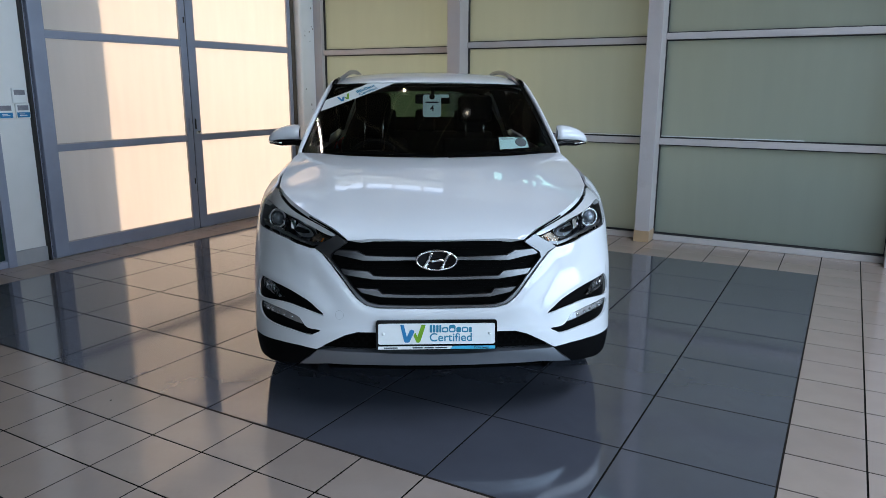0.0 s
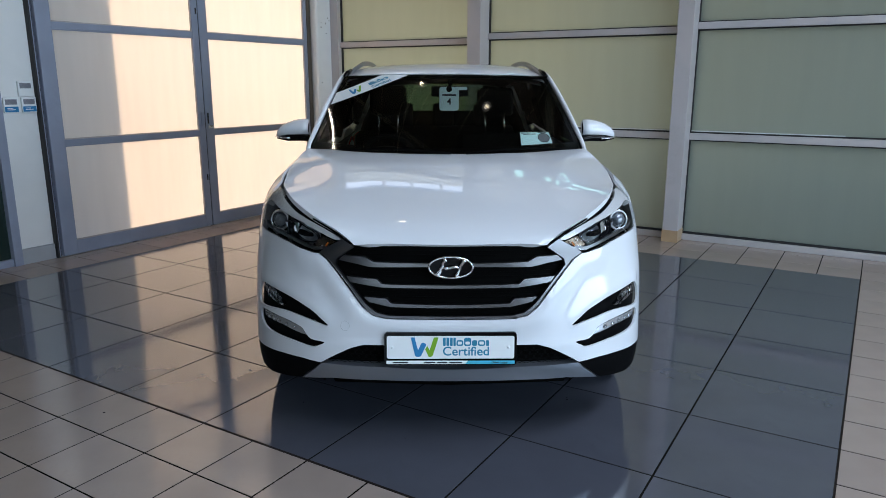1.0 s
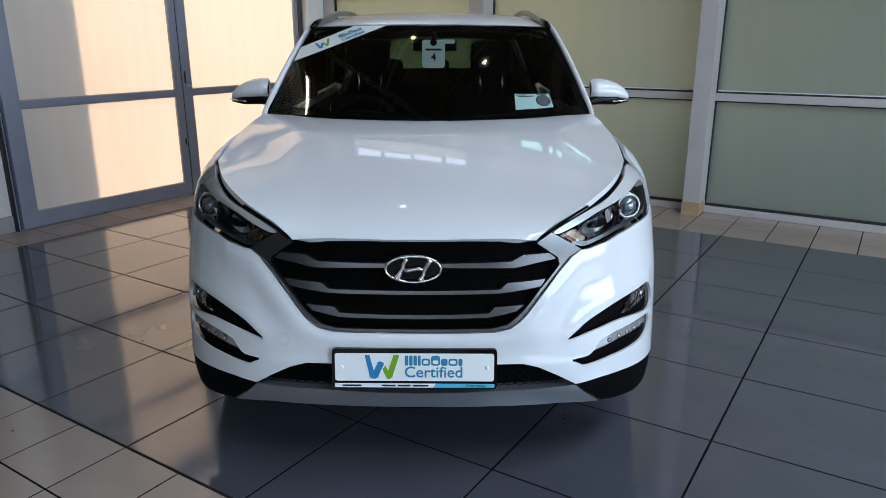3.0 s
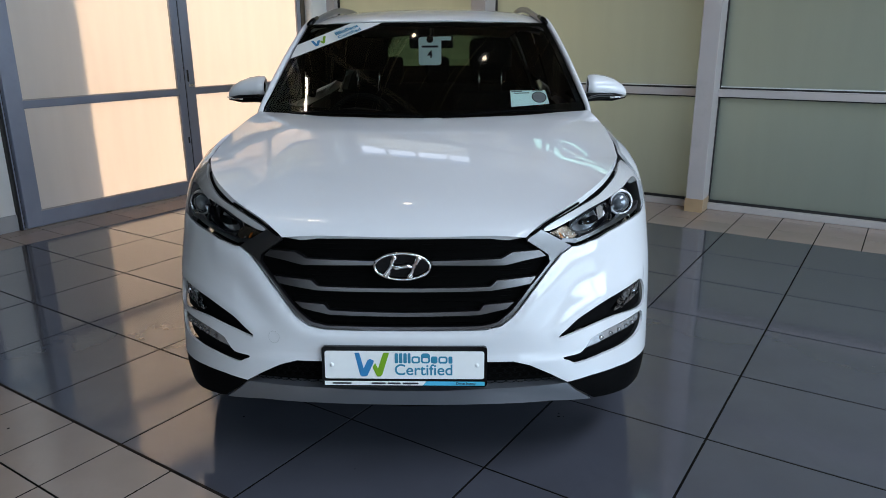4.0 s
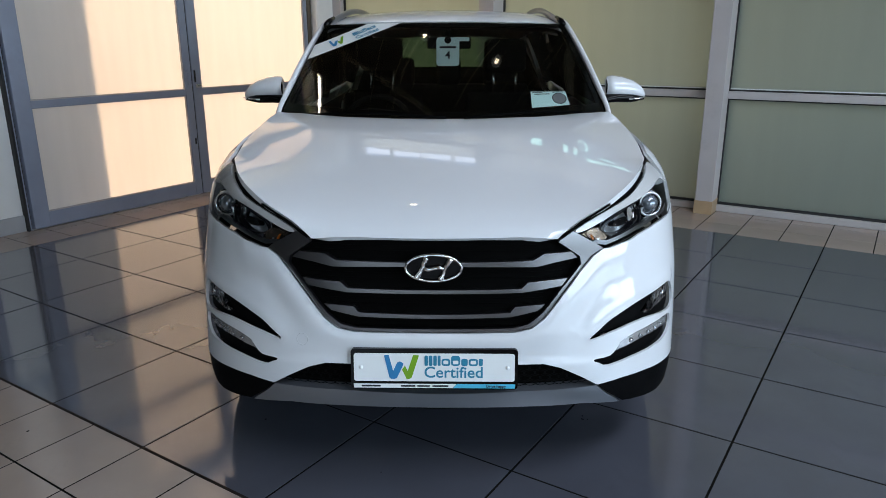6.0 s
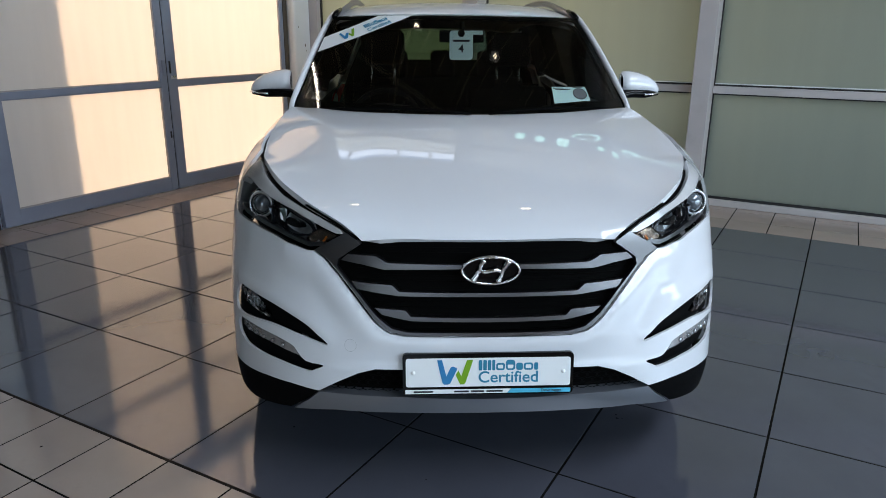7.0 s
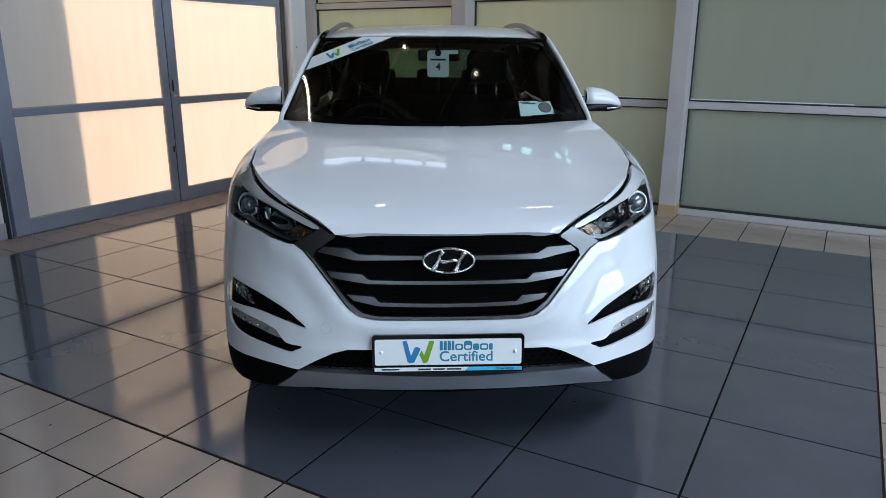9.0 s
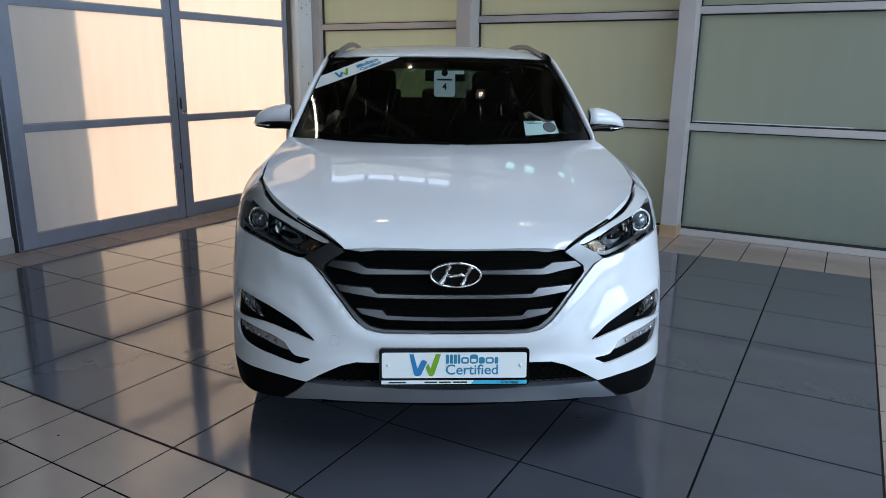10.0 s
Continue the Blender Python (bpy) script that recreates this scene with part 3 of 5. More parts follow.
def strip_light(x, y, turn, length):
    strip = tagged(new("strip_light"), label="white ceiling strip light with a lit tube", category="ceiling light", group="ceiling strip lights")
    strip.location, strip.rotation_euler = (x, y, ZC), (0, 0, radians(turn))
    part("body", box(bmesh.new(), -0.06, 0.06, -length / 2 - 0.03, length / 2 + 0.03, -0.04, 0.0, 0.006), M_WALL, strip)
    part("tube", box(bmesh.new(), -0.036, 0.036, -length / 2, length / 2, -0.075, -0.041, 0.01), M_TUBELIT, strip, "glowing tube")


strip_light(-5.97, 3.36, -12, 0.68)

# ---- outside ----
structure(box_part("ground", -60, 60, -60, 60, -0.5, -0.21, mat("worn_concrete", (0.10, 0.10, 0.095), 0.9, vary=0.2, grime=0.2), bevel=0), "grey concrete yard outside", "ground")
# unseen wall, placed so that its edge shades the left door leaf
structure(box_part("door_shade_wall", -8.2, -7.9, -4.0, 4.10, -0.2, 6.5, mat("grey_render", (0.36, 0.37, 0.38), 0.85, vary=0.1, grime=0.2), bevel=0.02), "unseen grey rendered outer wall that shades the left door panes", "wall")
# unseen barrier added outside, its height set to shade the lower panes
structure(box_part("pane_shade_barrier", -12, 12, YB + 2.2, YB + 2.3, -0.2, 0.9, mat("green_grey_barrier", (0.16, 0.19, 0.13), 0.8, vary=0.15), bevel=0.01), "unseen grey-green barrier added to shade the lower panes", "fence")
# unseen ledge added to keep sky light off the panes below
structure(box_part("trim", XD - 0.4, X1, YB + 0.13, YB + 1.30, 2.96, 3.04, M_FRAME, bevel=0.01), "unseen pale ledge added to shade the panes below it", "canopy")

# ---- the car's surfaces: x across, y back from the badge, z up ----
def curve(xs, ys):
    """A smooth curve through knots (monotone between them)."""
    xs, ys = np.array(xs, float), np.array(ys, float)
    d = np.diff(ys) / np.diff(xs)
    m = np.concatenate(([d[0]], [0 if a * b <= 0 else 2 * a * b / (a + b) for a, b in zip(d[:-1], d[1:])], [d[-1]]))
    def f(x):
        i = int(min(max(np.searchsorted(xs, x) - 1, 0), len(xs) - 2))
        h = xs[i + 1] - xs[i]
        t = min(max((x - xs[i]) / h, 0.0), 1.0)
        return float(ys[i] * (1 + 2 * t) * (1 - t) ** 2 + m[i] * h * t * (1 - t) ** 2 + ys[i + 1] * t * t * (3 - 2 * t) - m[i + 1] * h * t * t * (1 - t))
    return f
ZK = (0.20, 0.30, 0.37, 0.5, 0.65, 0.8, 0.88, 0.95, 1.0, 1.045)
BW = curve(ZK, (0.91, 0.92, 0.925, 0.928, 0.93, 0.93, 0.925, 0.915, 0.892, 0.84))
B0 = curve(ZK, (0.03, 0.00, -0.012, -0.015, -0.008, 0.01, 0.018, 0.04, 0.07, 0.10))
BL = curve(ZK, (0.56, 0.58, 0.62, 0.66, 0.70, 0.78, 0.82, 0.84, 0.84, 0.80))
BP = curve(ZK, (3.6, 3.6, 3.5, 3.4, 3.3, 3.2, 3.2, 3.2, 3.1, 3.0))
RISE = curve((0.55, 0.9, 1.3, 2.0, 3.0, 3.7, 4.4), (0.0, 0.05, 0.080, 0.082, 0.100, 0.150, 0.190))
NARROW = curve((0.8, 2.4, 3.3, 4.0, 4.4), (0.0, 0.0, 0.02, 0.07, 0.13))
def belt(a, z):
    s = 1 if a >= 0 else -1
    b = abs(a)
    w, v0, l, p = BW(z), B0(z), BL(z), BP(z)
    c = min(b, math.pi / 2)
    u = w * math.sin(c) ** (2 / p)
    v = v0 + l * (1 - math.cos(c)) + max(b - math.pi / 2, 0.0)
    k = min(max((z - 0.6) / 0.4, 0.0), 1.0)
    j = min(max((z - 0.84) / 0.17, 0.0), 1.0) * min(max((v - 0.52) / 0.4, 0.0), 1.0)
    return (s * (u - NARROW(v) - 0.042 * j), v, z + RISE(v) * k * k * (3 - 2 * k))


def side(v, z, s=1):
    """A point of the flank at the length v."""
    v0, l = B0(z), BL(z)
    d = (v - v0) / l
    a = math.acos(1 - d) if d < 1 else math.pi / 2 + v - v0 - l
    return belt(s * a, z)


HC = curve((0.02, 0.045, 0.08, 0.15, 0.3, 0.6, 0.9, 1.15, 1.4), (0.852, 0.880, 0.905, 0.94, 0.988, 1.062, 1.115, 1.138, 1.145))


# the bonnet's edge: from the grille along the headlight to the scuttle
RIM = spline([(0.262, 0.862), (0.284, 0.882), (0.335, 0.914), (0.40, 0.938), (0.49, 0.963), (0.61, 0.989), (0.78, 1.016), (0.96, 1.036), (1.09, 1.044)], 3, False)
RIM3 = [belt(a, z) for a, z in RIM] + [(0.790, 0.74, 1.070), (0.794, 0.95, 1.100), (0.792, 1.15, 1.124), (0.782, 1.30, 1.140)]
EDGE_U = curve([0.0] + [p[1] for p in RIM3], [RIM3[0][0] - 0.01] + [p[0] for p in RIM3])
EDGE_Z = curve([0.0] + [p[1] for p in RIM3], [RIM3[0][2] - 0.01] + [p[2] for p in RIM3])


def bonnet(u, v):
    """The bonnet: crowned, rolled over at the nose, two soft creases."""
    b = abs(u)
    k = b / EDGE_U(v)
    near = min(max((v - 0.08) / 0.25, 0), 1)
    crease = 0.0045 * math.exp(-((b - (0.40 + 0.20 * min(v, 1.2))) / 0.075) ** 2) * near
    return (u, v, HC(v) + (EDGE_Z(v) - HC(v)) * k ** 4 + crease)


ROOFZ = curve((1.66, 1.78, 1.92, 2.15, 2.6, 3.2, 3.7, 4.1), (1.545, 1.582, 1.606, 1.628, 1.634, 1.612, 1.572, 1.52))
ROOFU = curve((1.6, 2.2, 3.2, 4.1), (0.630, 0.645, 0.630, 0.575))


def roof_at(u, v):
    k = abs(u) / ROOFU(v)
    return (u, v, ROOFZ(v) - 0.034 * k ** 2 - 0.030 * k ** 8)


def screen_at(s, t, inset=0.0):
    """The windscreen: s across from -1 to 1, t from the scuttle to the roof."""
    q = s * s
    x = (0.775 * (1 - t) + 0.622 * t) * s
    y = (1.02 + 0.29 * q) * (1 - t) + (1.70 + 0.07 * q) * t + 0.05 * t * (1 - t)
    z = (1.105 + 0.02 * q) * (1 - t) + (1.556 - 0.010 * q) * t + 0.075 * t * (1 - t)
    return (x, y + inset, z - inset * 0.4)


WB = lambda v: (BW(1.045) - 0.046 - NARROW(v), 1.045 + RISE(v))


def glass_at(v, t, s=1):
    """The side glazing between belt line and roof."""
    ub, zb = WB(v)
    ut, zt = ROOFU(max(v, 1.7)) - 0.004, roof_at(ROOFU(max(v, 1.7)), max(v, 1.7))[2]
    return (s * (ub * (1 - t) + ut * t + 0.035 * t * (1 - t)), v, zb * (1 - t) + zt * t)


REND = curve((0.25, 0.4, 0.6, 0.85, 1.05, 1.3, 1.6), (4.33, 4.40, 4.42, 4.40, 4.36, 4.24, 4.02))
REARW = curve((0.25, 0.6, 0.9, 1.05, 1.25, 1.6), (0.85, 0.88, 0.87, 0.82, 0.74, 0.60))


def tail_at(a, z):
    w = REARW(z)
    c = min(abs(a), math.pi / 2)
    return (-math.copysign(w * math.sin(c) ** (2 / 3.2), a), REND(z) - 0.42 * (1 - math.cos(c)) - max(abs(a) - math.pi / 2, 0), z)


car = tagged(new("car"), label="white compact SUV with black grille, parked on the tiled floor", category="car")
car.matrix_world = pose(-1.515, 2.636, 0, 0, 0, 31.8)
ARCH, WZ = 0.385, 0.345
WHEELS = (0.87, 3.54)


def arch(v, r, a0, a1, n=14):
    """An arc round a wheel, in degrees from straight back, upwards."""
    return [(v + r * math.cos(radians(a0 + (a1 - a0) * i / n)), WZ + r * math.sin(radians(a0 + (a1 - a0) * i / n))) for i in range(n + 1)]


def pair(name, outline, surface, material, **kw):
    """The same panel on both flanks; surface takes the side as its last argument."""
    return [panel(name, outline, lambda a, b, s=s: surface(a, b, s), material, car, **kw) for s in (1, -1)]


# --- nose: bumper skin with its openings
GR_OUT = [(0, 0.565), (0.120, 0.568), (0.165, 0.580), (0.205, 0.612), (0.267, 0.684), (0.340, 0.756), (0.396, 0.802), (0.440, 0.822)]
HEAD_LOW = [(0.440, 0.822), (0.475, 0.821), (0.545, 0.830), (0.665, 0.848), (0.826, 0.860), (1.06, 0.862), (1.15, 0.885)]
FOG = spline([(0.369, 0.533), (0.407, 0.556), (0.481, 0.592), (0.647, 0.630), (0.874, 0.646), (0.975, 0.640), (1.06, 0.590), (1.035, 0.540), (0.695, 0.560), (0.497, 0.545), (0.385, 0.526)], 4)
LOW = spline([(0.385, 0.455), (0.470, 0.460), (0.515, 0.489), (0.550, 0.508), (0.698, 0.526), (0.985, 0.525), (1.03, 0.480), (0.945, 0.451), (0.822, 0.443), (0.612, 0.437), (0.461, 0.427), (0.421, 0.437)], 3)
SKIRT_EDGE = [(0.401, 0.364), (0.537, 0.371), (0.712, 0.369), (1.035, 0.352), (1.20, 0.345), (1.30, 0.345)]
INTAKE_TOP = [(0, 0.459), (0.195, 0.457), (0.249, 0.440), (0.327, 0.402), (0.401, 0.364)]
half = GR_OUT + HEAD_LOW[1:] + [(1.24, 0.86), (1.33, 0.76), (1.31, 0.62), (1.29, 0.48)] + SKIRT_EDGE[::-1] + INTAKE_TOP[::-1][1:]


def far(x, y, line):
    """The distance from a point to a chain of points."""
    best = 9.0
    for (x0, y0), (x1, y1) in zip(line[:-1], line[1:]):
        dx, dy = x1 - x0, y1 - y0
        t = min(max(((x - x0) * dx + (y - y0) * dy) / (dx * dx + dy * dy), 0), 1)
        best = min(best, math.hypot(x - x0 - dx * t, y - y0 - dy * t))
    return best


CHEEK = spline(GR_OUT + HEAD_LOW[1:3], 3, False)
BROWLINE = spline([(0.369, 0.545), (0.47, 0.603), (0.64, 0.645), (0.88, 0.664), (1.0, 0.655)], 3, False)


def bumper_at(a, z):
    """The bumper skin: a ridge round the grille, hollow cheeks, a brow over the fog lamps, a lower lip."""
    p = Vector(belt(a, z))
    b = abs(a)
    d = far(b, z, CHEEK)
    q = far(b, z, BROWLINE)
    up = min(max((z - 0.50) / 0.06, 0), 1)
    h = 0.0055 * (d / 0.035) * math.exp(1 - d / 0.035) * up
    h -= 0.006 * math.exp(-((d - 0.105) / 0.045) ** 2) * math.exp(-((z - 0.66) / 0.10) ** 2)
    h += 0.004 * math.exp(-(q / 0.024) ** 2)
    k = min(max((0.474 - z - 0.06 * max(b - 0.2, 0)) / 0.012, 0), 1)
    h += 0.004 * k * k * (3 - 2 * k) * min(max((0.62 - b) / 0.2, 0), 1)
    out = Vector((math.copysign(min(b, 1.5) / 1.6, a), -1 + min(b, 1.5) / 1.9, 0.0)).normalized()
    return tuple(p + out * h)


panel("bumper", both(half), bumper_at, M_PAINT, car, holes=(FOG, LOW, mirrored(FOG), mirrored(LOW)), h=0.016, depth=0.009, e=0.012)
lower = [(0.401, 0.361), (0.537, 0.368), (0.712, 0.366), (1.035, 0.349), (1.20, 0.342), (1.30, 0.342), (1.28, 0.27), (1.15, 0.235), (0.893, 0.240), (0.640, 0.262), (0.565, 0.270), (0.452, 0.325)]
for o in (lower, mirrored(lower)):
    panel("lower_corner", o, belt, M_BLACK, car, depth=0.05, off=-0.004, label="black plastic lower corner")
skid = [(0, 0.350), (0.114, 0.360), (0.30, 0.362), (0.398, 0.361), (0.449, 0.322), (0.535, 0.277), (0.439, 0.287), (0.324, 0.298), (0.125, 0.298), (0, 0.294)]
panel("skid_plate", both(skid), belt, M_SILVER, car, depth=0.06, off=0.004, label="silver-grey skid plate")
under = [(0, 0.292), (0.125, 0.296), (0.324, 0.296), (0.439, 0.285), (0.56, 0.268), (0.66, 0.258), (0.60, 0.225), (0, 0.225)]
panel("undertray", both(under), belt, M_BLACK, car, depth=0.10, off=-0.09)
intake = [(0, 0.470), (0.20, 0.468), (0.26, 0.450), (0.34, 0.41), (0.43, 0.360), (0.40, 0.352), (0, 0.340)]
panel("lower_intake", both(intake), belt, M_VOID, car, depth=0.05, off=-0.045, label="black honeycomb intake")
# honeycomb of the lower intake
hv, hf = [], []
for j in range(5):
    for i in range(-13, 14):
        a, z = (i + 0.5 * (j % 2)) * 0.031, 0.372 + j * 0.019
        if not inside(abs(a), z, [(0, 0.464), (0.20, 0.462), (0.255, 0.444), (0.335, 0.405), (0.40, 0.366), (0, 0.356)]):
            continue
        b = len(hv)
        for r in (1.0, 0.82):
            for k in range(6):
                q = radians(60 * k + 30)
                p = Vector(belt(a + 0.0175 * r * math.cos(q), z + 0.0105 * r * math.sin(q)))
                hv.append(p + Vector((0, 0.030, 0)))
        hf += [(b + k, b + (k + 1) % 6, b + 6 + (k + 1) % 6, b + 6 + k) for k in range(6)]
link("honeycomb", hv, hf, M_MESH, car)
disc = lambda r: [(-0.280 + r * math.cos(k * 0.2618), 0.533 + r * math.sin(k * 0.2618)) for k in range(24)]
panel("tow_cap", disc(0.0215), bumper_at, M_SEAM, car, holes=(disc(0.0204),), off=0.0006, h=0.02, depth=0.001)

# --- grille
GR_TOP = [(0.436, 0.826), (0.310, 0.888), (0.262, 0.862), (0.13, 0.868), (0, 0.870)]
GR_IN = [(0, 0.580), (0.114, 0.583), (0.155, 0.595), (0.196, 0.631), (0.258, 0.702), (0.316, 0.757), (0.342, 0.782), (0.336, 0.806), (0.258, 0.856), (0.13, 0.861), (0, 0.863)]
panel("grille_frame", both([(0, 0.570), (0.118, 0.573), (0.161, 0.585), (0.200, 0.617), (0.260, 0.689), (0.333, 0.761), (0.388, 0.807)] + GR_TOP[:3] + [(0.258, 0.856)] + GR_IN[::-1][3:]), belt, M_SATIN, car,
      h=0.02, depth=0.018, off=0.002, label="satin grey grille surround")
for k in (1, -1):
    lip = spline([(0.02, 0.5705), (0.118, 0.5735), (0.161, 0.5855), (0.200, 0.6175), (0.260, 0.6895), (0.333, 0.7615), (0.386, 0.8075)], 3, False)
    link("frame_lip", *sweep([Vector(belt(k * a, z)) + Vector((0, -0.0025, 0)) for a, z in lip], 0.0014, 6), M_SATIN, car, "thin grey lip", True)
panel("grille_back", both(GR_OUT[:7] + [(0.425, 0.826), (0.310, 0.886), (0.262, 0.880), (0, 0.884)]), belt, M_VOID, car, off=-0.03, depth=0.004, label="black grille mesh")
SLATS = ([(0, 0.783), (0.187, 0.779), (0.253, 0.792), (0.330, 0.802), (0.305, 0.822), (0.212, 0.820), (0.178, 0.800), (0, 0.795)],
         [(0, 0.695), (0.141, 0.698), (0.270, 0.716), (0.289, 0.739), (0.162, 0.731), (0.142, 0.711), (0, 0.707)],
         [(0, 0.613), (0.108, 0.618), (0.184, 0.637), (0.207, 0.658), (0.123, 0.652), (0.109, 0.632), (0, 0.626)])
for s in SLATS:
    panel("grille_slat", both(s), belt, M_SATIN, car, h=0.02, off=-0.006, depth=0.035, label="satin grey slat")
for zc, a1 in ((0.842, 0.27), (0.756, 0.28), (0.670, 0.21), (0.597, 0.13)):
    for k in (-1, 1):
        for dz in (-0.016, 0.0, 0.016):
            panel("grille_rib", [(k * x, z) for x, z in ((0.012, zc + dz), (a1, zc + dz + 0.004), (a1, zc + dz + 0.007), (0.012, zc + dz + 0.003))], belt, M_VOID, car, h=0.05, off=-0.027, depth=0.002)

# badge: a chrome oval with a slanting mark
badge = link("badge", *sweep([(0.0875 * math.cos(k * math.pi / 24), -0.022, 0.789 + 0.043 * math.sin(k * math.pi / 24)) for k in range(49)], 0.0046, 8, caps=False), M_CHROME, car, "chrome oval badge", True)
link("backing", *sweep([(0, -0.004, 0.789), (0, -0.016, 0.789)], 0.085, 28, flat=0.5), M_GLOSSBLACK, badge)
for k in (1, -1):
    stem = spline([(-0.054, -0.032), (-0.042, -0.012), (-0.034, 0.006), (-0.030, 0.020), (-0.021, 0.035)], 4, False)
    link("stroke", *sweep([(k * x, -0.024, 0.789 + k * z) for x, z in stem], [0.0112 - 0.0045 * math.sin(math.pi * min(1, i / (len(stem) - 1) * 0.9)) for i in range(len(stem))], 10), M_CHROME, badge, "", True)
link("stroke", *sweep([(-0.036, -0.024, 0.792), (-0.018, -0.026, 0.7855), (0, -0.026, 0.789), (0.018, -0.026, 0.7925), (0.036, -0.024, 0.786)], [0.004, 0.0075, 0.0062, 0.0075, 0.004], 10), M_CHROME, badge, "", True)

# --- bonnet
EDGE = [(0.0, 0.034), (0.10, 0.0347), (0.20, 0.037), (0.30, 0.0415)] + [(u - 0.006, v + 0.001) for u, v, z in RIM3[:len(RIM)]] + [(u + 0.004, v) for u, v, z in RIM3[len(RIM):]] + [(0.62, 1.20), (0.42, 1.11), (0.2, 1.065), (0, 1.055)]
panel("bonnet", both(EDGE), bonnet, M_PAINT, car, h=0.02, depth=0.02)

# dark seal between bonnet and headlights
seal = [(a, z + 0.004) for a, z in RIM[:-4]] + [(a, z - 0.020) for a, z in RIM[:-3][::-1]]
for o in (seal, mirrored(seal)):
    panel("bonnet_seal", o, belt, M_VOID, car, h=0.02, depth=0.01, off=-0.020)
for k in (1, -1):
    link("bonnet_gap", *sweep([Vector(belt(k * a, z - 0.008)) + Vector((-k * 0.001, 0.004, 0)) for a, z in RIM[2:13]], 0.0040, 8), M_VOID, car, "dark gap beside the bonnet", True)
# --- flanks
FA = arch(WHEELS[0], ARCH, 10, 155)
fender = [(0.62, 1.042), (0.9, 1.042), (1.31, 1.042), (1.30, 0.95), (1.27, 0.6), (1.27, 0.41)] + FA + [(0.49, 0.62), (0.505, 0.76), (0.50, 0.86), (0.505, 0.90), (0.53, 0.955), (0.565, 1.01)]
pair("wing", fender, side, M_PAINT, h=0.035)
pair("front_door", [(1.276, 0.41), (1.276, 0.6), (1.306, 0.95), (1.316, 1.042), (2.38, 1.042), (2.40, 0.9), (2.40, 0.41)], side, M_PAINT, h=0.05)
pair("rear_door", [(2.406, 0.41), (2.406, 0.9), (2.386, 1.042), (3.36, 1.042), (3.40, 0.9), (3.30, 0.72)] + arch(WHEELS[1], ARCH, 130, 168, 6), side, M_PAINT, h=0.05)
pair("rear_quarter", [(3.306, 0.716), (3.406, 0.9), (3.366, 1.042), (4.10, 1.042), (4.14, 0.85), (4.14, 0.41)] + arch(WHEELS[1], ARCH, 10, 128, 10), side, M_PAINT, h=0.05)
pair("sill", [(1.262, 0.405), (3.16, 0.405), (3.16, 0.24), (1.262, 0.24)], side, M_BLACK, h=0.06, off=0.006, label="black plastic sill")
for w, a0, a1 in ((WHEELS[0], -8, 140), (WHEELS[1], 0, 180)):
    pair("arch_trim", arch(w, 0.412, a0, a1) + arch(w, ARCH - 0.012, a1, a0), side, M_BLACK, h=0.05, off=0.003, depth=0.04, label="black plastic wheel arch trim")
for s in (1, -1):
    for v in (2.22, 3.20):
        p = [Vector(side(v + d, 0.93, s)) + Vector((s * k, 0, 0)) for d, k in ((-0.11, 0.0), (-0.09, 0.03), (0.09, 0.03), (0.11, 0.0))]
        link("door_handle", *sweep(p, 0.014, 8), M_PAINT, car, "", True)

# --- tail
panel("rear_bumper", both([(0, 0.36), (1.3, 0.36), (1.75, 0.40), (1.75, 0.72), (1.3, 0.74), (0.9, 0.72), (0, 0.70)]), tail_at, M_PAINT, car, h=0.06)
panel("rear_valance", both([(0, 0.22), (1.3, 0.22), (1.70, 0.26), (1.75, 0.395), (1.3, 0.355), (0, 0.355)]), tail_at, M_BLACK, car, h=0.06)
panel("tailgate", both([(0, 0.705), (0.85, 0.725), (0.92, 0.90), (0.95, 1.18), (0, 1.18)]), tail_at, M_PAINT, car, h=0.06)
for k in (1, -1):
    lamp = [(0.98, 0.90), (1.75, 0.88), (1.75, 1.02), (1.3, 1.05), (0.98, 1.02)]
    panel("tail_light", lamp if k > 0 else mirrored(lamp), tail_at, mat("red_lamp", (0.4, 0.01, 0.01), 0.1), car, h=0.06, off=0.004, label="red tail light")
    low = [(0.98, 0.745), (1.75, 0.745), (1.75, 0.875), (0.98, 0.895)]
    panel("rear_corner", low if k > 0 else mirrored(low), tail_at, M_PAINT, car, h=0.06)
    up = [(0.98, 1.03), (1.3, 1.055), (1.75, 1.025), (1.72, 1.20), (1.2, 1.5), (1.0, 1.5)]
    panel("rear_pillar", up if k > 0 else mirrored(up), tail_at, M_PAINT, car, h=0.06)
panel("rear_window", both([(0, 1.19), (0.93, 1.19), (0.97, 1.50), (0, 1.515)]), tail_at, M_REARGLASS, car, h=0.08, depth=0.004, label="green tinted rear window")

# dark linings inside the tail
panel("tailgate_trim", both([(0, 0.70), (0.96, 0.70), (0.96, 1.262), (0, 1.262)]), tail_at, M_CABIN, car, h=0.08, off=-0.05, depth=0.004)
for k in (1, -1):
    up = [(0.93, 0.70), (1.75, 0.70), (1.75, 1.20), (1.2, 1.5), (0.93, 1.52)]
    panel("pillar_lining", up if k > 0 else mirrored(up), tail_at, M_CABIN, car, h=0.08, off=-0.06, depth=0.004)

# --- roof, pillars and glass
panel("roof", both([(0, 1.70), (0.3, 1.717), (0.628, 1.775), (0.635, 2.2), (0.628, 3.2), (0.58, 3.98), (0, 4.06)]), roof_at, M_PAINT, car, h=0.05, depth=0.02)
panel("headlining", both([(0, 1.74), (0.3, 1.757), (0.60, 1.80), (0.61, 2.2), (0.60, 3.2), (0.55, 3.90), (0, 3.95)]), lambda u, v: (lambda p: (p[0], p[1], p[2] - 0.045))(roof_at(u, v)), M_LINING, car, h=0.08, depth=0.01)
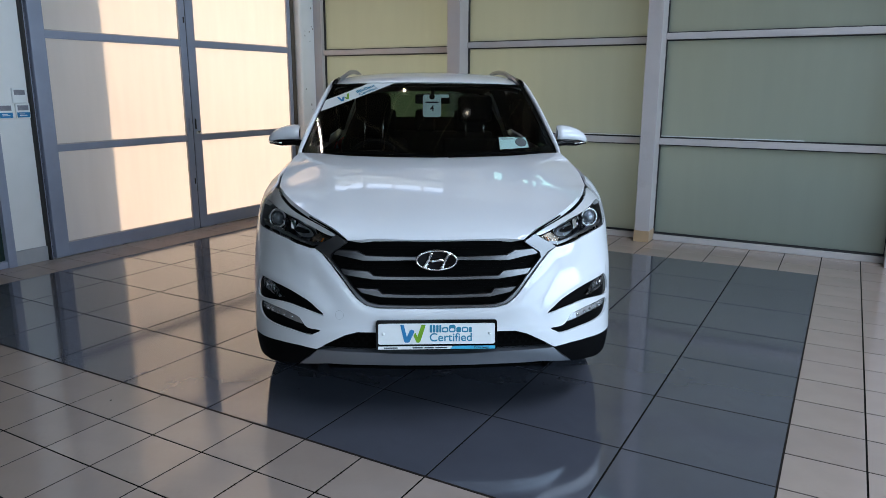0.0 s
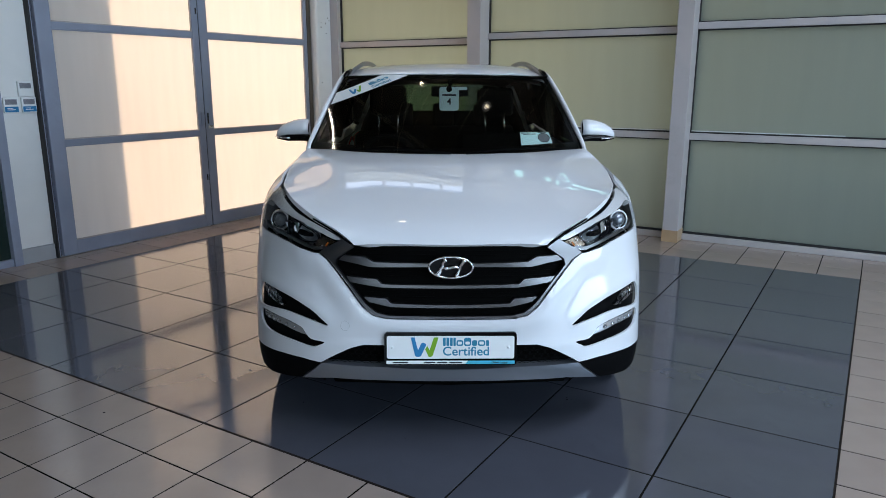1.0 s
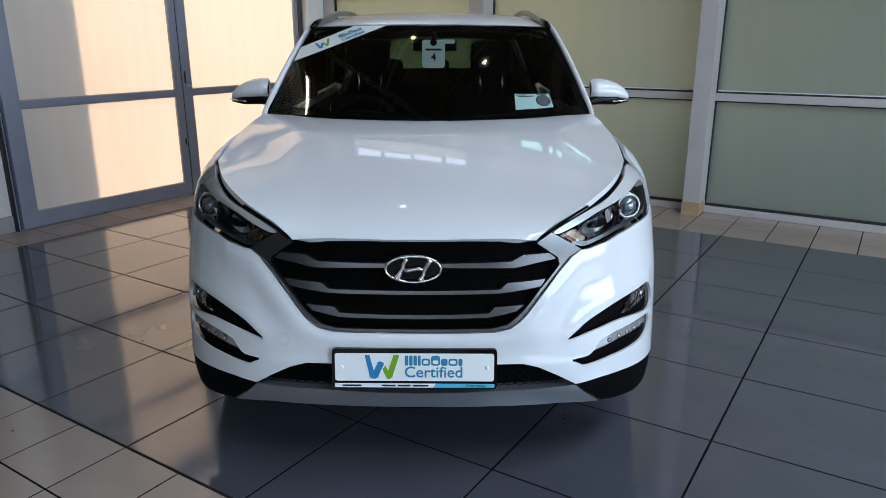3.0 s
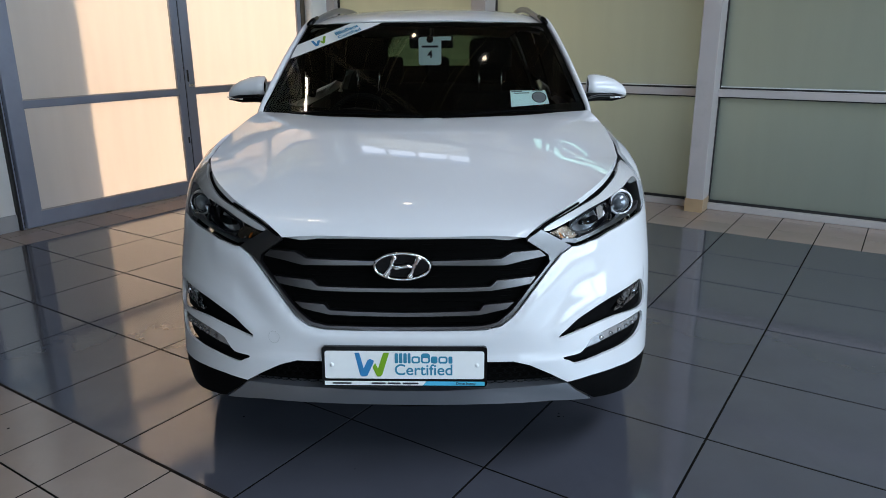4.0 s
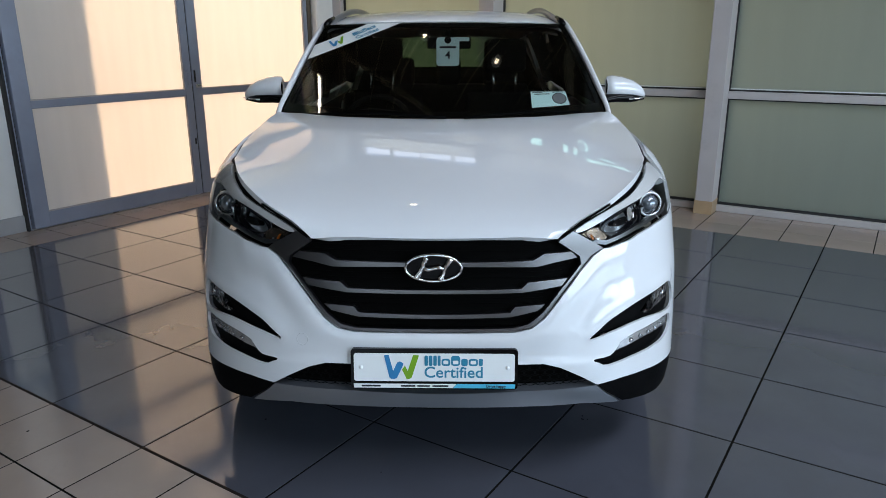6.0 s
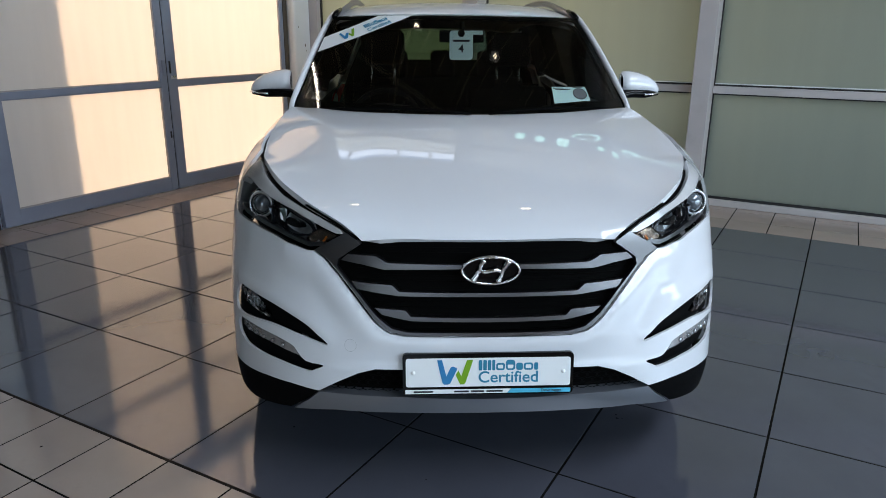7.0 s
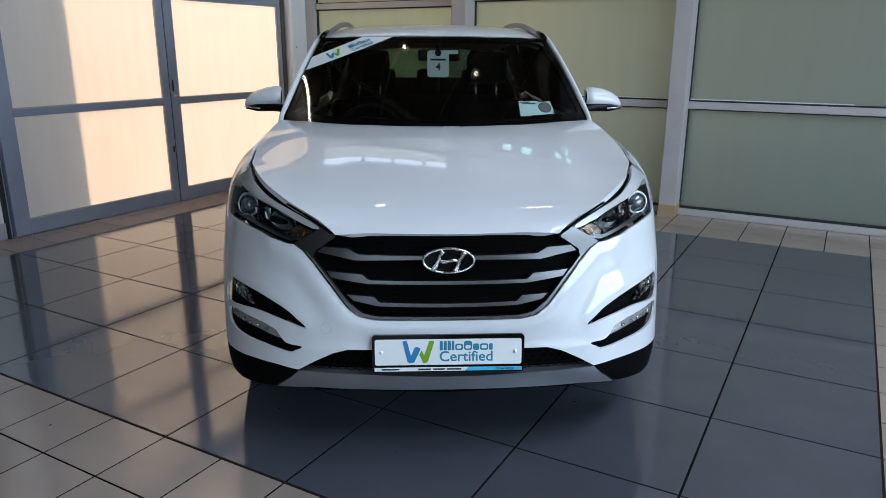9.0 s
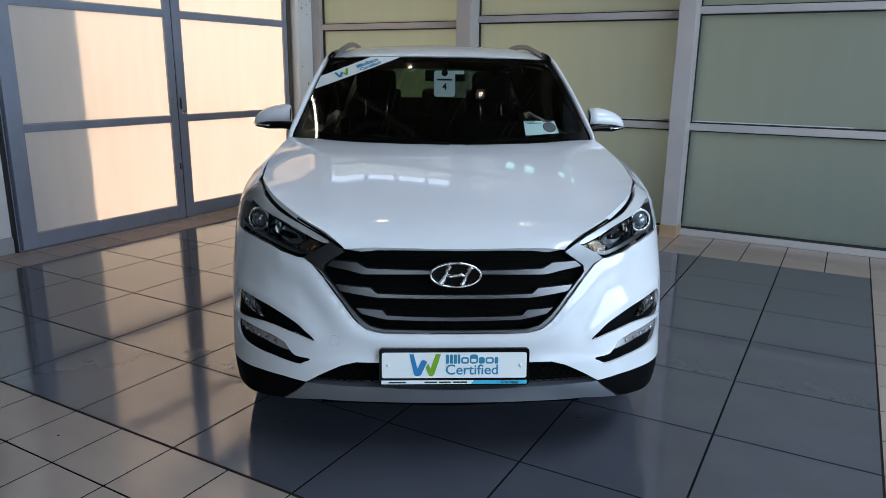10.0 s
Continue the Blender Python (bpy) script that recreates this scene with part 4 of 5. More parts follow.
panel("windscreen", [(-1, 0.02), (1, 0.02), (1, 0.995), (-1, 0.995)], screen_at, M_SCREEN, car, h=0.06, depth=0.004, label="clear windscreen")
panel("windscreen_border", [(-1.0, 0.0), (1.0, 0.0), (1.0, 1.0), (-1.0, 1.0)], lambda a, b: screen_at(a, b, 0.010), M_VOID, car,
      holes=([(-0.972, 0.11), (0.972, 0.11), (0.958, 0.93), (0.945, 0.955), (-0.945, 0.955), (-0.958, 0.93)],), h=0.06, depth=0.003, label="black border band")
for s in (1, -1):
    line = [(0.775, 1.24, 1.100), (0.782, 1.325, 1.150), (0.740, 1.47, 1.285), (0.690, 1.63, 1.42), (0.642, 1.785, 1.530), (0.625, 1.90, 1.560)]
    link("front_pillar", *sweep([(s * (x + 0.006), y + 0.02, z - 0.002) for x, y, z in spline(line, 4, False)], 0.0135, 10, flat=1.4), M_PAINT, car, "", True)
    link("pillar_trim", *sweep([(s * (x - 0.016), y + 0.05, z - 0.018) for x, y, z in spline(line, 3, False)], 0.017, 8), M_CABIN, car, "dark inner pillar trim", True)
for nm, v0, v1, m in (("front_window", 1.40, 2.36, M_SIDEGLASS), ("rear_side_window", 2.44, 3.34, M_PRIVACY), ("quarter_window", 3.42, 3.90, M_PRIVACY)):
    lo = [(v0, 0.03), (v1, 0.03)]
    hi = [(v1 - (0.20 if v1 > 3.8 else 0.02), 0.95), (max(v0 + (0.43 if v0 < 1.5 else 0.03), v0), 0.95)]
    pair(nm, lo + hi, glass_at, m, h=0.08, depth=0.004, off=-0.006)
for v0, v1 in ((2.365, 2.435), (3.345, 3.415)):
    pair("door_pillar", [(v0, 0.0), (v1, 0.0), (v1 - 0.02, 1.0), (v0 - 0.02, 1.0)], glass_at, M_GLOSSBLACK, h=0.06, depth=0.05)
pair("window_frame", [(1.30, 0.0), (2.365, 0.0), (2.345, 1.0), (1.78, 1.0)], glass_at, M_GLOSSBLACK, holes=([(1.41, 0.04), (2.35, 0.04), (2.33, 0.94), (1.83, 0.94)],), h=0.06, depth=0.02)
pair("rear_pillar_skin", [(3.42, 0.0), (4.12, 0.0), (3.98, 1.0), (3.40, 1.0)], glass_at, M_PAINT, holes=([(3.44, 0.05), (3.86, 0.05), (3.68, 0.88), (3.44, 0.93)],), h=0.06, depth=0.02)
for s in (1, -1):
    rail = [(0.622, 1.785, 1.546), (0.610, 1.84, 1.562), (0.592, 1.93, 1.583), (0.574, 2.05, 1.606), (0.562, 2.3, 1.634), (0.556, 2.7, 1.645), (0.550, 3.1, 1.632), (0.545, 3.45, 1.600), (0.542, 3.55, 1.578)]
    rr = link("roof_rail", *sweep([(s * x, y, z - 0.007) for x, y, z in spline(rail, 5, False)], 0.0105, 10, flat=1.6), M_RAIL, car, "grey roof rail", True)
    link("rail_foot", *sweep([(s * 0.624, 1.772, 1.542), (s * 0.612, 1.82, 1.562), (s * 0.598, 1.88, 1.580)], [0.012, 0.016, 0.010], 8), M_GLOSSBLACK, rr, "dark foot", True)
link("aerial", *sweep([(0, 3.55, 1.58), (0, 3.62, 1.60), (0, 3.72, 1.64)], [0.05, 0.03, 0.004], 8, flat=0.6), M_PAINT, car, "", True)

# --- door mirrors
for s in (1, -1):
    mirror = new("door_mirror")
    mirror.parent = car
    rings, sides = [], 16
    prof = ((0.822, 0.050, 1.232), (0.828, 0.062, 1.232), (0.86, 0.066, 1.231), (0.91, 0.062, 1.227), (0.96, 0.053, 1.219), (1.00, 0.040, 1.207), (1.022, 0.024, 1.197), (1.030, 0.006, 1.192))
    for x, r, zc in prof:
        ring = []
        for k in range(sides):
            q = 2 * math.pi * k / sides
            cz = math.sin(q)
            ring.append((s * x, 1.535 + 0.12 * (x - 0.82) - 1.15 * r * math.cos(q) ** 1 * (1 if math.cos(q) > 0 else 0.35) + 0.05, zc + r * (0.92 * cz if cz > 0 else 0.80 * cz)))
        rings.append(ring)
    vv = [p for r in rings for p in r]
    ff = [(i * sides + k, i * sides + (k + 1) % sides, (i + 1) * sides + (k + 1) % sides, (i + 1) * sides + k) for i in range(len(rings) - 1) for k in range(sides)]
    ff += [tuple(range(sides)), tuple((len(rings) - 1) * sides + k for k in range(sides))]
    if s > 0:
        ff = [f[::-1] for f in ff]
    link("cap", vv, ff, M_PAINT, mirror, "white mirror cap", True)
    link("base", *sweep([(s * 0.775, 1.50, 1.165), (s * 0.82, 1.53, 1.180), (s * 0.87, 1.56, 1.186), (s * 0.95, 1.565, 1.181), (s * 1.015, 1.575, 1.180)], [0.030, 0.034, 0.042, 0.036, 0.014], 12, flat=0.62), M_GLOSSBLACK, mirror, "black mirror base", True)
    link("indicator", *sweep([(s * 0.93, 1.512, 1.181), (s * 0.98, 1.528, 1.181), (s * 1.022, 1.56, 1.187)], 0.006, 8, flat=0.7), M_CHROME, mirror, "clear indicator strip", True)

# --- scuttle and wipers
panel("scuttle", both([(0, 1.02), (0.4, 1.07), (0.75, 1.25), (0.74, 1.36), (0.4, 1.20), (0, 1.14)]), lambda u, v: (u, v, 1.098 + 0.05 * (v - 1.05)), M_BLACK, car, h=0.06)
for x0, x1 in ((-0.62, 0.02), (0.10, 0.70)):
    wiper = link("wiper", *sweep([(x, 1.045 + 0.27 * x * x / 0.6 - 0.012, 1.138 + 0.018 * math.sin((x - x0) / (x1 - x0) * 3.1)) for x in np.linspace(x0, x1, 9)], 0.006, 8), M_VOID, car, "black wiper", True)

# --- wheels
def lathe(profile, x, n=40):
    """Turns a profile of (offset across, radius) round the axle."""
    vv = [(x + d, r * math.cos(2 * math.pi * k / n), r * math.sin(2 * math.pi * k / n)) for d, r in profile for k in range(n)]
    ff = [(i * n + k, (i + 1) * n + k, (i + 1) * n + (k + 1) % n, i * n + (k + 1) % n) for i in range(len(profile) - 1) for k in range(n)]
    return vv, ff


for s in (1, -1):
    for v in WHEELS:
        wheel = new("wheel")
        wheel.parent, wheel.location = car, (s * 0.795, v, WZ)
        tyre = [(-0.095, 0.225), (-0.112, 0.26), (-0.115, 0.30), (-0.100, 0.335), (-0.075, 0.344), (0.075, 0.344), (0.100, 0.335), (0.115, 0.30), (0.112, 0.26), (0.095, 0.225)]
        link("tyre", *lathe(tyre, 0), M_RUBBER, wheel, "black rubber tyre", True)
        link("rim", *lathe([(s * d, r) for d, r in ((0.10, 0.228), (0.092, 0.218), (0.06, 0.205), (-0.09, 0.205), (-0.09, 0.226))], 0), M_ALLOY, wheel, "silver alloy rim", True)
        for k in range(5):
            q = radians(72 * k + 18)
            for d in (-0.13, 0.13):
                link("spoke", *sweep([(s * 0.062, 0.03 * math.cos(q), 0.03 * math.sin(q)), (s * 0.070, 0.11 * math.cos(q + d * 0.6), 0.11 * math.sin(q + d * 0.6)), (s * 0.066, 0.213 * math.cos(q + d), 0.213 * math.sin(q + d))], [0.022, 0.017, 0.014], 8), M_ALLOY, wheel, "", True)
        link("hub", *sweep([(s * 0.04, 0, 0), (s * 0.082, 0, 0)], 0.034, 16), M_ALLOY, wheel, "", True)
        link("brake_disc", *sweep([(s * 0.0, 0, 0), (s * 0.02, 0, 0)], 0.15, 24), M_SATIN, wheel, "", True)
        link("arch_liner", *lathe([(-s * 0.16, 0.05), (-s * 0.16, 0.40)], 0, 24), M_VOID, wheel)

# floor of the car, closing it from below
panel("underbody", both([(0, 0.10), (0.5, 0.14), (0.62, 0.45), (0.62, 1.25), (0.86, 1.30), (0.86, 3.1), (0.62, 3.15), (0.62, 4.2), (0, 4.3)]), lambda u, v: (u, v, 0.23), M_VOID, car, h=0.2)

# --- headlights
def sunk(ca, cz, ra, rz, deep):
    """The nose surface hollowed out like a bowl round (ca, cz)."""
    def at(a, z):
        p = Vector(belt(a, z))
        d = min(1.0, ((abs(a) - ca) / ra) ** 2 + ((z - cz) / rz) ** 2)
        return tuple(p + Vector((-math.copysign(0.3, a), 1.0, 0.0)) * deep * (1 - d))
    return at


def headlight(k):
    f = (lambda o: o) if k > 0 else mirrored
    lamp = new("headlight")
    lamp.parent = car
    outline = spline([(0.320, 0.892), (0.395, 0.921), (0.49, 0.946), (0.60, 0.968), (0.74, 0.995), (0.92, 1.023), (1.10, 1.042), (1.135, 1.015), (1.16, 0.960), (1.165, 0.915), (1.13, 0.885), (1.05, 0.868), (0.826, 0.865), (0.660, 0.853), (0.540, 0.835), (0.468, 0.826), (0.436, 0.832)], 3)
    panel("cover", f(outline), belt, M_LENS, lamp, h=0.03, depth=0.004, off=0.0, label="clear headlight cover")
    panel("housing", f(outline), belt, M_GLOSSBLACK, lamp, h=0.04, depth=0.02, off=-0.10, label="black lamp housing")
    # pale brow along the upper edge
    brow = spline([(0.325, 0.890), (0.395, 0.918), (0.49, 0.943), (0.60, 0.965), (0.74, 0.992), (0.92, 1.020), (1.08, 1.036), (1.125, 1.005), (1.14, 0.965), (1.09, 0.962), (1.06, 0.980), (0.98, 0.984), (0.86, 0.973), (0.765, 0.964), (0.695, 0.955), (0.58, 0.940), (0.505, 0.926), (0.44, 0.908), (0.345, 0.882)], 3)
    panel("brow", f(brow), belt, M_BROW, lamp, h=0.02, depth=0.03, off=-0.005, label="silvered brow")
    lower = [(0.40, 0.840), (0.47, 0.830), (0.54, 0.840), (0.66, 0.858), (0.82, 0.871), (1.04, 0.874), (1.10, 0.892), (1.02, 0.887), (0.82, 0.884), (0.66, 0.872), (0.54, 0.853), (0.48, 0.845), (0.41, 0.851)]
    panel("lower_trim", f(lower), belt, M_SATIN, lamp, h=0.02, depth=0.02, off=-0.016, label="grey lower trim")
    rim = spline([(0.475, 0.872), (0.495, 0.902), (0.575, 0.922), (0.690, 0.944), (0.712, 0.915), (0.668, 0.880), (0.580, 0.862)], 3)
    panel("bezel", f([(0.595 + (a - 0.595) * 1.16, 0.900 + (z - 0.900) * 1.16) for a, z in rim]), belt, M_LAMPGREY, lamp, holes=(f(rim),), h=0.02, depth=0.03, off=-0.028, label="smoked bezel")
    bowl = panel("reflector", f(rim), sunk(0.595, 0.900, 0.125, 0.048, 0.045), M_REFLECT, lamp, h=0.014, depth=0.003, off=-0.032, label="chromed reflector bowl")
    hood = [(0.545, 0.884), (0.560, 0.904), (0.630, 0.912), (0.640, 0.893), (0.600, 0.881)]
    panel("bulb_hood", f(spline(hood, 3)), belt, M_GLOSSBLACK, bowl, h=0.02, depth=0.03, off=-0.040, label="black bulb hood")
    chrome = [(0.648, 0.900), (0.690, 0.908), (0.694, 0.936), (0.655, 0.929)]
    panel("facet", f(chrome), sunk(0.67, 0.92, 0.05, 0.03, 0.012), M_CHROME, lamp, h=0.01, depth=0.02, off=-0.034, label="bright chrome facet")
    panel("divider", f([(0.712, 0.872), (0.730, 0.876), (0.742, 0.950), (0.728, 0.948)]), belt, M_LAMPGREY, lamp, h=0.02, depth=0.04, off=-0.024, label="smoked divider")
    amber = [(0.360, 0.872), (0.425, 0.892), (0.485, 0.856), (0.470, 0.836), (0.440, 0.834)]
    turn = panel("indicator", f(amber), belt, M_LENS, lamp, h=0.02, depth=0.01, off=-0.012, label="clear indicator lens")
    panel("indicator_bowl", f(amber), belt, M_AMBERGREY, turn, h=0.012, depth=0.01, off=-0.026, label="amber tinted bowl")
    for i in range(6):
        q = [(0.378 + 0.017 * i, 0.872 - 0.007 * i), (0.384 + 0.017 * i, 0.876 - 0.007 * i), (0.400 + 0.015 * i, 0.858 - 0.005 * i), (0.394 + 0.015 * i, 0.855 - 0.005 * i)]
        panel("facet", f(q), belt, M_AMBER if i in (1, 4) else M_ALLOY if i % 2 else M_AMBERGREY, turn, h=0.02, depth=0.008, off=-0.020)
    c = Vector(belt(k * 0.808, 0.919))
    d = Vector((k * 0.25, -1, 0.05)).normalized()
    link("projector_ring", *ring(c - d * 0.028, d, 0.0405, 0.0044), M_ALLOY, lamp, "bright projector ring", True)
    link("projector_ring", *ring(c - d * 0.034, d, 0.0325, 0.0016), M_SATIN, lamp, "", True)
    link("projector_shroud", *ring(c - d * 0.048, d, 0.040, 0.012), M_GLOSSBLACK, lamp, "", True)
    sp = bmesh.new()
    bmesh.ops.create_uvsphere(sp, u_segments=24, v_segments=14, radius=0.034)
    bmesh.ops.transform(sp, matrix=Matrix.Translation(c - d * 0.046), verts=sp.verts)
    part("projector_lens", sp, M_BULB, lamp, "glass projector lens", True)
    side_v = d.cross(Vector((0, 0, 1))).normalized() * (-1 if k > 0 else 1)
    up_v = Vector((0, 0, 1))
    bow = lambda r, a0, a1, o: [o + side_v * (k * r * math.cos(radians(a0 + (a1 - a0) * i / 12)) * k) + up_v * r * math.sin(radians(a0 + (a1 - a0) * i / 12)) for i in range(13)]
    link("projector_arc", *sweep(bow(0.0440, 0, 95, c - d * 0.040), [0.001] + [0.0030] * 11 + [0.001], 8), M_CHROME, lamp, "chrome crescent", True)
    c2 = Vector(belt(k * 0.79, 0.858))
    link("side_arc", *sweep(bow(0.034, 25, 170, c2 - d * 0.022), 0.0011, 8), M_ALLOY, lamp, "thin bright arc", True)


def ring(c, d, r, thick, n=28):
    """A torus round the direction d."""
    s = d.cross(Vector((0, 0, 1))).normalized()
    t = s.cross(d)
    vv, ff = [], []
    for i in range(n):
        a = 2 * math.pi * i / n
        o = s * math.cos(a) + t * math.sin(a)
        for j in range(8):
            b = 2 * math.pi * j / 8
            vv.append(c + o * (r + thick * math.cos(b)) + d * thick * math.sin(b))
    for i in range(n):
        for j in range(8):
            ff.append((i * 8 + j, i * 8 + (j + 1) % 8, ((i + 1) % n) * 8 + (j + 1) % 8, ((i + 1) % n) * 8 + j))
    return vv, ff


M_AMBERGREY = mat("amber_tinted_reflector", (0.16, 0.115, 0.085), 0.25, metal=0.8, vary=0.6, scale=80)
M_DRL = mat("faceted_silver", (0.62, 0.63, 0.65), 0.22, metal=0.7, coat=0.5, vary=0.12, scale=90)
M_BULB = mat("clear_lens_glass", (0.20, 0.23, 0.26), 0.10, metal=0.6, coat=1.0, vary=0.35, scale=70)
M_REFLECT = mat("chromed_lamp_bowl", (0.42, 0.45, 0.48), 0.32, metal=0.7, coat=0.6, vary=0.3, scale=30)
headlight(1), headlight(-1)


# --- fog lights and running lights
def fog_light(k):
    f = (lambda o: o) if k > 0 else mirrored
    lamp = new("fog_light")
    lamp.parent = car
    pocket = [(a + (a - 0.7) * 0.02, z + (z - 0.585) * 0.05) for a, z in FOG]
    glass = spline([(0.985, 0.600), (0.975, 0.626), (0.905, 0.632), (0.830, 0.622), (0.760, 0.600), (0.700, 0.575), (0.800, 0.582), (0.900, 0.590)], 3)
    panel("pocket", f(pocket), belt, M_BLACK, lamp, holes=(f(glass),), h=0.03, depth=0.04, off=-0.022, label="black fog lamp pocket")
    panel("lamp_glass", f(glass), belt, M_LENS, lamp, h=0.03, depth=0.02, off=-0.006, label="clear fog lamp glass")
    panel("lamp_back", f(glass), sunk(0.87, 0.606, 0.17, 0.034, 0.03), M_FOGBACK, lamp, h=0.012, depth=0.004, off=-0.010, label="silvered reflector")
    for i in range(5):
        x = 0.80 + 0.040 * i
        link("lens_rib", *sweep([Vector(belt(k * x, 0.588 + 0.002 * i)) + Vector((-k * 0.006, 0.020, 0)), Vector(belt(k * (x + 0.012), 0.618 + 0.002 * i)) + Vector((-k * 0.004, 0.016, 0))], 0.0018, 6), M_SATIN, lamp, "", True)
    d = Vector((k * 0.25, -1, 0)).normalized()
    link("bulb_shade", *sweep([Vector(belt(k * 0.885, 0.618)) - d * 0.012, Vector(belt(k * 0.900, 0.598)) - d * 0.012], [0.006, 0.004], 8), M_CHROME, lamp, "", True)
    low = [(a + (a - 0.72) * 0.02, z + (z - 0.475) * 0.06) for a, z in LOW]
    panel("lower_pocket", f(low), belt, M_BLACK, lamp, h=0.03, depth=0.01, off=-0.022, label="black lower pocket")
    strip = [(0.492, 0.472), (0.550, 0.505), (0.698, 0.522), (0.975, 0.521), (0.972, 0.499), (0.700, 0.494), (0.575, 0.480)]
    bar = panel("running_light", f(strip), belt, M_LENS, lamp, h=0.03, depth=0.02, off=-0.003, label="clear running light strip")
    panel("strip_back", f(strip), belt, M_DRL, bar, h=0.02, depth=0.01, off=-0.006, label="faceted silver strip")
    for i in range(5):
        c = Vector(belt(k * (0.60 + 0.068 * i), 0.496 + 0.0045 * i - 0.0012 * i * i * 0.5))
        link("diode", *ring(c - d * 0.004, d, 0.0072, 0.0022, 14), M_SATIN, bar, "", True)
        link("diode_lens", *sweep([c - d * 0.010, c - d * 0.002], [0.0060, 0.0035], 10), M_CHROME, bar, "", True)


fog_light(1), fog_light(-1)

# --- number plate in its holder
PL = pose(0, -0.033, 0.450, -6.5, 0, 0)
holder = chip("number_plate", rounded(0.540, 0.136, 0.012), 0.016, M_GLOSSBLACK, car, PL @ pose(0, 0.014, 0), "white dealer plate in a black holder")
chip("plate", rounded(0.520, 0.094, 0.008), 0.004, M_WHITE, holder, PL @ pose(0, 0.001, 0.006), "white plate")
chip("foot_strip", [(-0.262, 0.0), (0.06, 0.0), (0.072, 0.014), (-0.262, 0.014)], 0.003, M_WHITE, holder, PL @ pose(0, 0.0005, -0.064))
chip("foot_strip", [(0.061, 0.0), (0.262, 0.0), (0.262, 0.014), (0.073, 0.014)], 0.003, M_CYAN, holder, PL @ pose(0, 0.0005, -0.064), "cyan strip")
PF = PL @ pose(0, -0.0035, 0.008)


def mark(parent, m, w):
    """Two slanting strokes, blue and green, that make a tick-like mark."""
    blue = [(-0.50, 0.36), (-0.36, 0.36), (-0.24, -0.12), (-0.12, 0.14), (-0.05, 0.17), (0.06, 0.12), (0.05, 0.06), (-0.13, -0.33), (-0.20, -0.36), (-0.29, -0.36), (-0.35, -0.31)]
    green = [(0.02, -0.08), (0.10, 0.05), (0.18, -0.12), (0.34, 0.36), (0.50, 0.36), (0.50, 0.32), (0.30, -0.31), (0.24, -0.36), (0.15, -0.36)]
    chip("mark", [(x * w, z * w) for x, z in blue], 0.0006, M_BLUE, parent, m, "blue stroke")
    chip("mark", [(x * w, z * w) for x, z in green], 0.0006, M_GREEN, parent, m, "green stroke")


def word_bars(parent, m, width, height, material, ground):
    """A brand word as a row of plain hollow and solid shapes."""
    x = -width / 2
    for w, tall, hollow in ((0.060, 1, 0), (0.060, 1, 0), (0.060, 1, 0), (0.050, 1, 0), (0.150, 0, 1), (0.160, 1, 1), (0.115, 0, 0), (0.160, 0, 1), (0.070, 0, 0)):
        bw, h = w * width * 0.98, height * (1.0 if tall else 0.70)
        q = m @ pose(x + bw / 2, 0, (h - height) / 2)
        chip("word_bar", rounded(bw, h, min(bw, h) * 0.3, 3), 0.0006, material, parent, q)
        if hollow:
            chip("gap", rounded(bw - height * 0.34, height * 0.36, height * 0.1, 3), 0.0003, ground, parent, q @ pose(0, -0.0006, (height * 0.7 - h) / 2))
        x += bw + width * 0.0165


mark(holder, PF @ pose(-0.106, 0, -0.001), 0.112)
word_bars(holder, PF @ pose(0.063, 0, 0.021), 0.188, 0.034, M_TEAL, M_WHITE)
lettering("caption", "Certified", 0.052, M_TEAL, holder, PF @ pose(0.063, 0, -0.020), "teal lettering", 0.0006, 0.188)
PS = PL @ pose(0, -0.003, -0.057)
chip("caption_bar", rounded(0.062, 0.0056, 0.002), 0.0006, M_DARKPRINT, holder, PS @ pose(-0.205, 0, 0))
for x, w in ((-0.085, 0.046), (-0.034, 0.042), (0.020, 0.052)):
    chip("caption_bar", rounded(w, 0.0056, 0.002), 0.0006, M_DARKPRINT, holder, PS @ pose(x, 0, 0))
lettering("caption", "Drive happy", 0.014, M_DARKPRINT, holder, PS @ pose(0.200, 0, 0), "small dark lettering", 0.0002, 0.064)
for k in (-1, 1):
    sc = bmesh.new()
    bmesh.ops.create_uvsphere(sc, u_segments=12, v_segments=8, radius=0.007)
    bmesh.ops.transform(sc, matrix=PF @ pose(k * 0.237, 0.001, -0.002), verts=sc.verts)
    part("screw_cap", sc, M_WHITE, holder, "", True)

# --- cabin
dash = new("dashboard")
dash.parent = car
panel("top", both([(0, 1.16), (0.4, 1.22), (0.72, 1.36), (0.74, 1.62), (0.4, 1.66), (0, 1.66)]), lambda u, v: (u, v, 1.075 - 0.02 * (u / 0.7) ** 2 - 0.25 * max(v - 1.5, 0) ** 1.5), M_CABIN, dash, h=0.06, depth=0.25)
link("hood_over_dials", *sweep([(-0.56, 1.60, 1.05), (-0.50, 1.60, 1.085), (-0.37, 1.60, 1.10), (-0.24, 1.60, 1.085), (-0.18, 1.60, 1.05)], 0.03, 8), M_CABIN, dash, "", True)
wheel_c, wheel_d = Vector((-0.37, 1.80, 1.0)), Vector((0, -0.9, 0.42)).normalized()
sw = link("steering_wheel", *ring(wheel_c, wheel_d, 0.185, 0.015), M_CABIN, car, "black steering wheel", True)
link("boss", *sweep([wheel_c - wheel_d * 0.03, wheel_c + wheel_d * 0.05], 0.07, 16), M_CABIN, sw, "", True)
for q in (0, 180, 270):
    link("spoke", *sweep([wheel_c, wheel_c + Vector((0.175 * math.cos(radians(q)), 0, 0.17 * math.sin(radians(q))))], 0.016, 8), M_CABIN, sw, "", True)


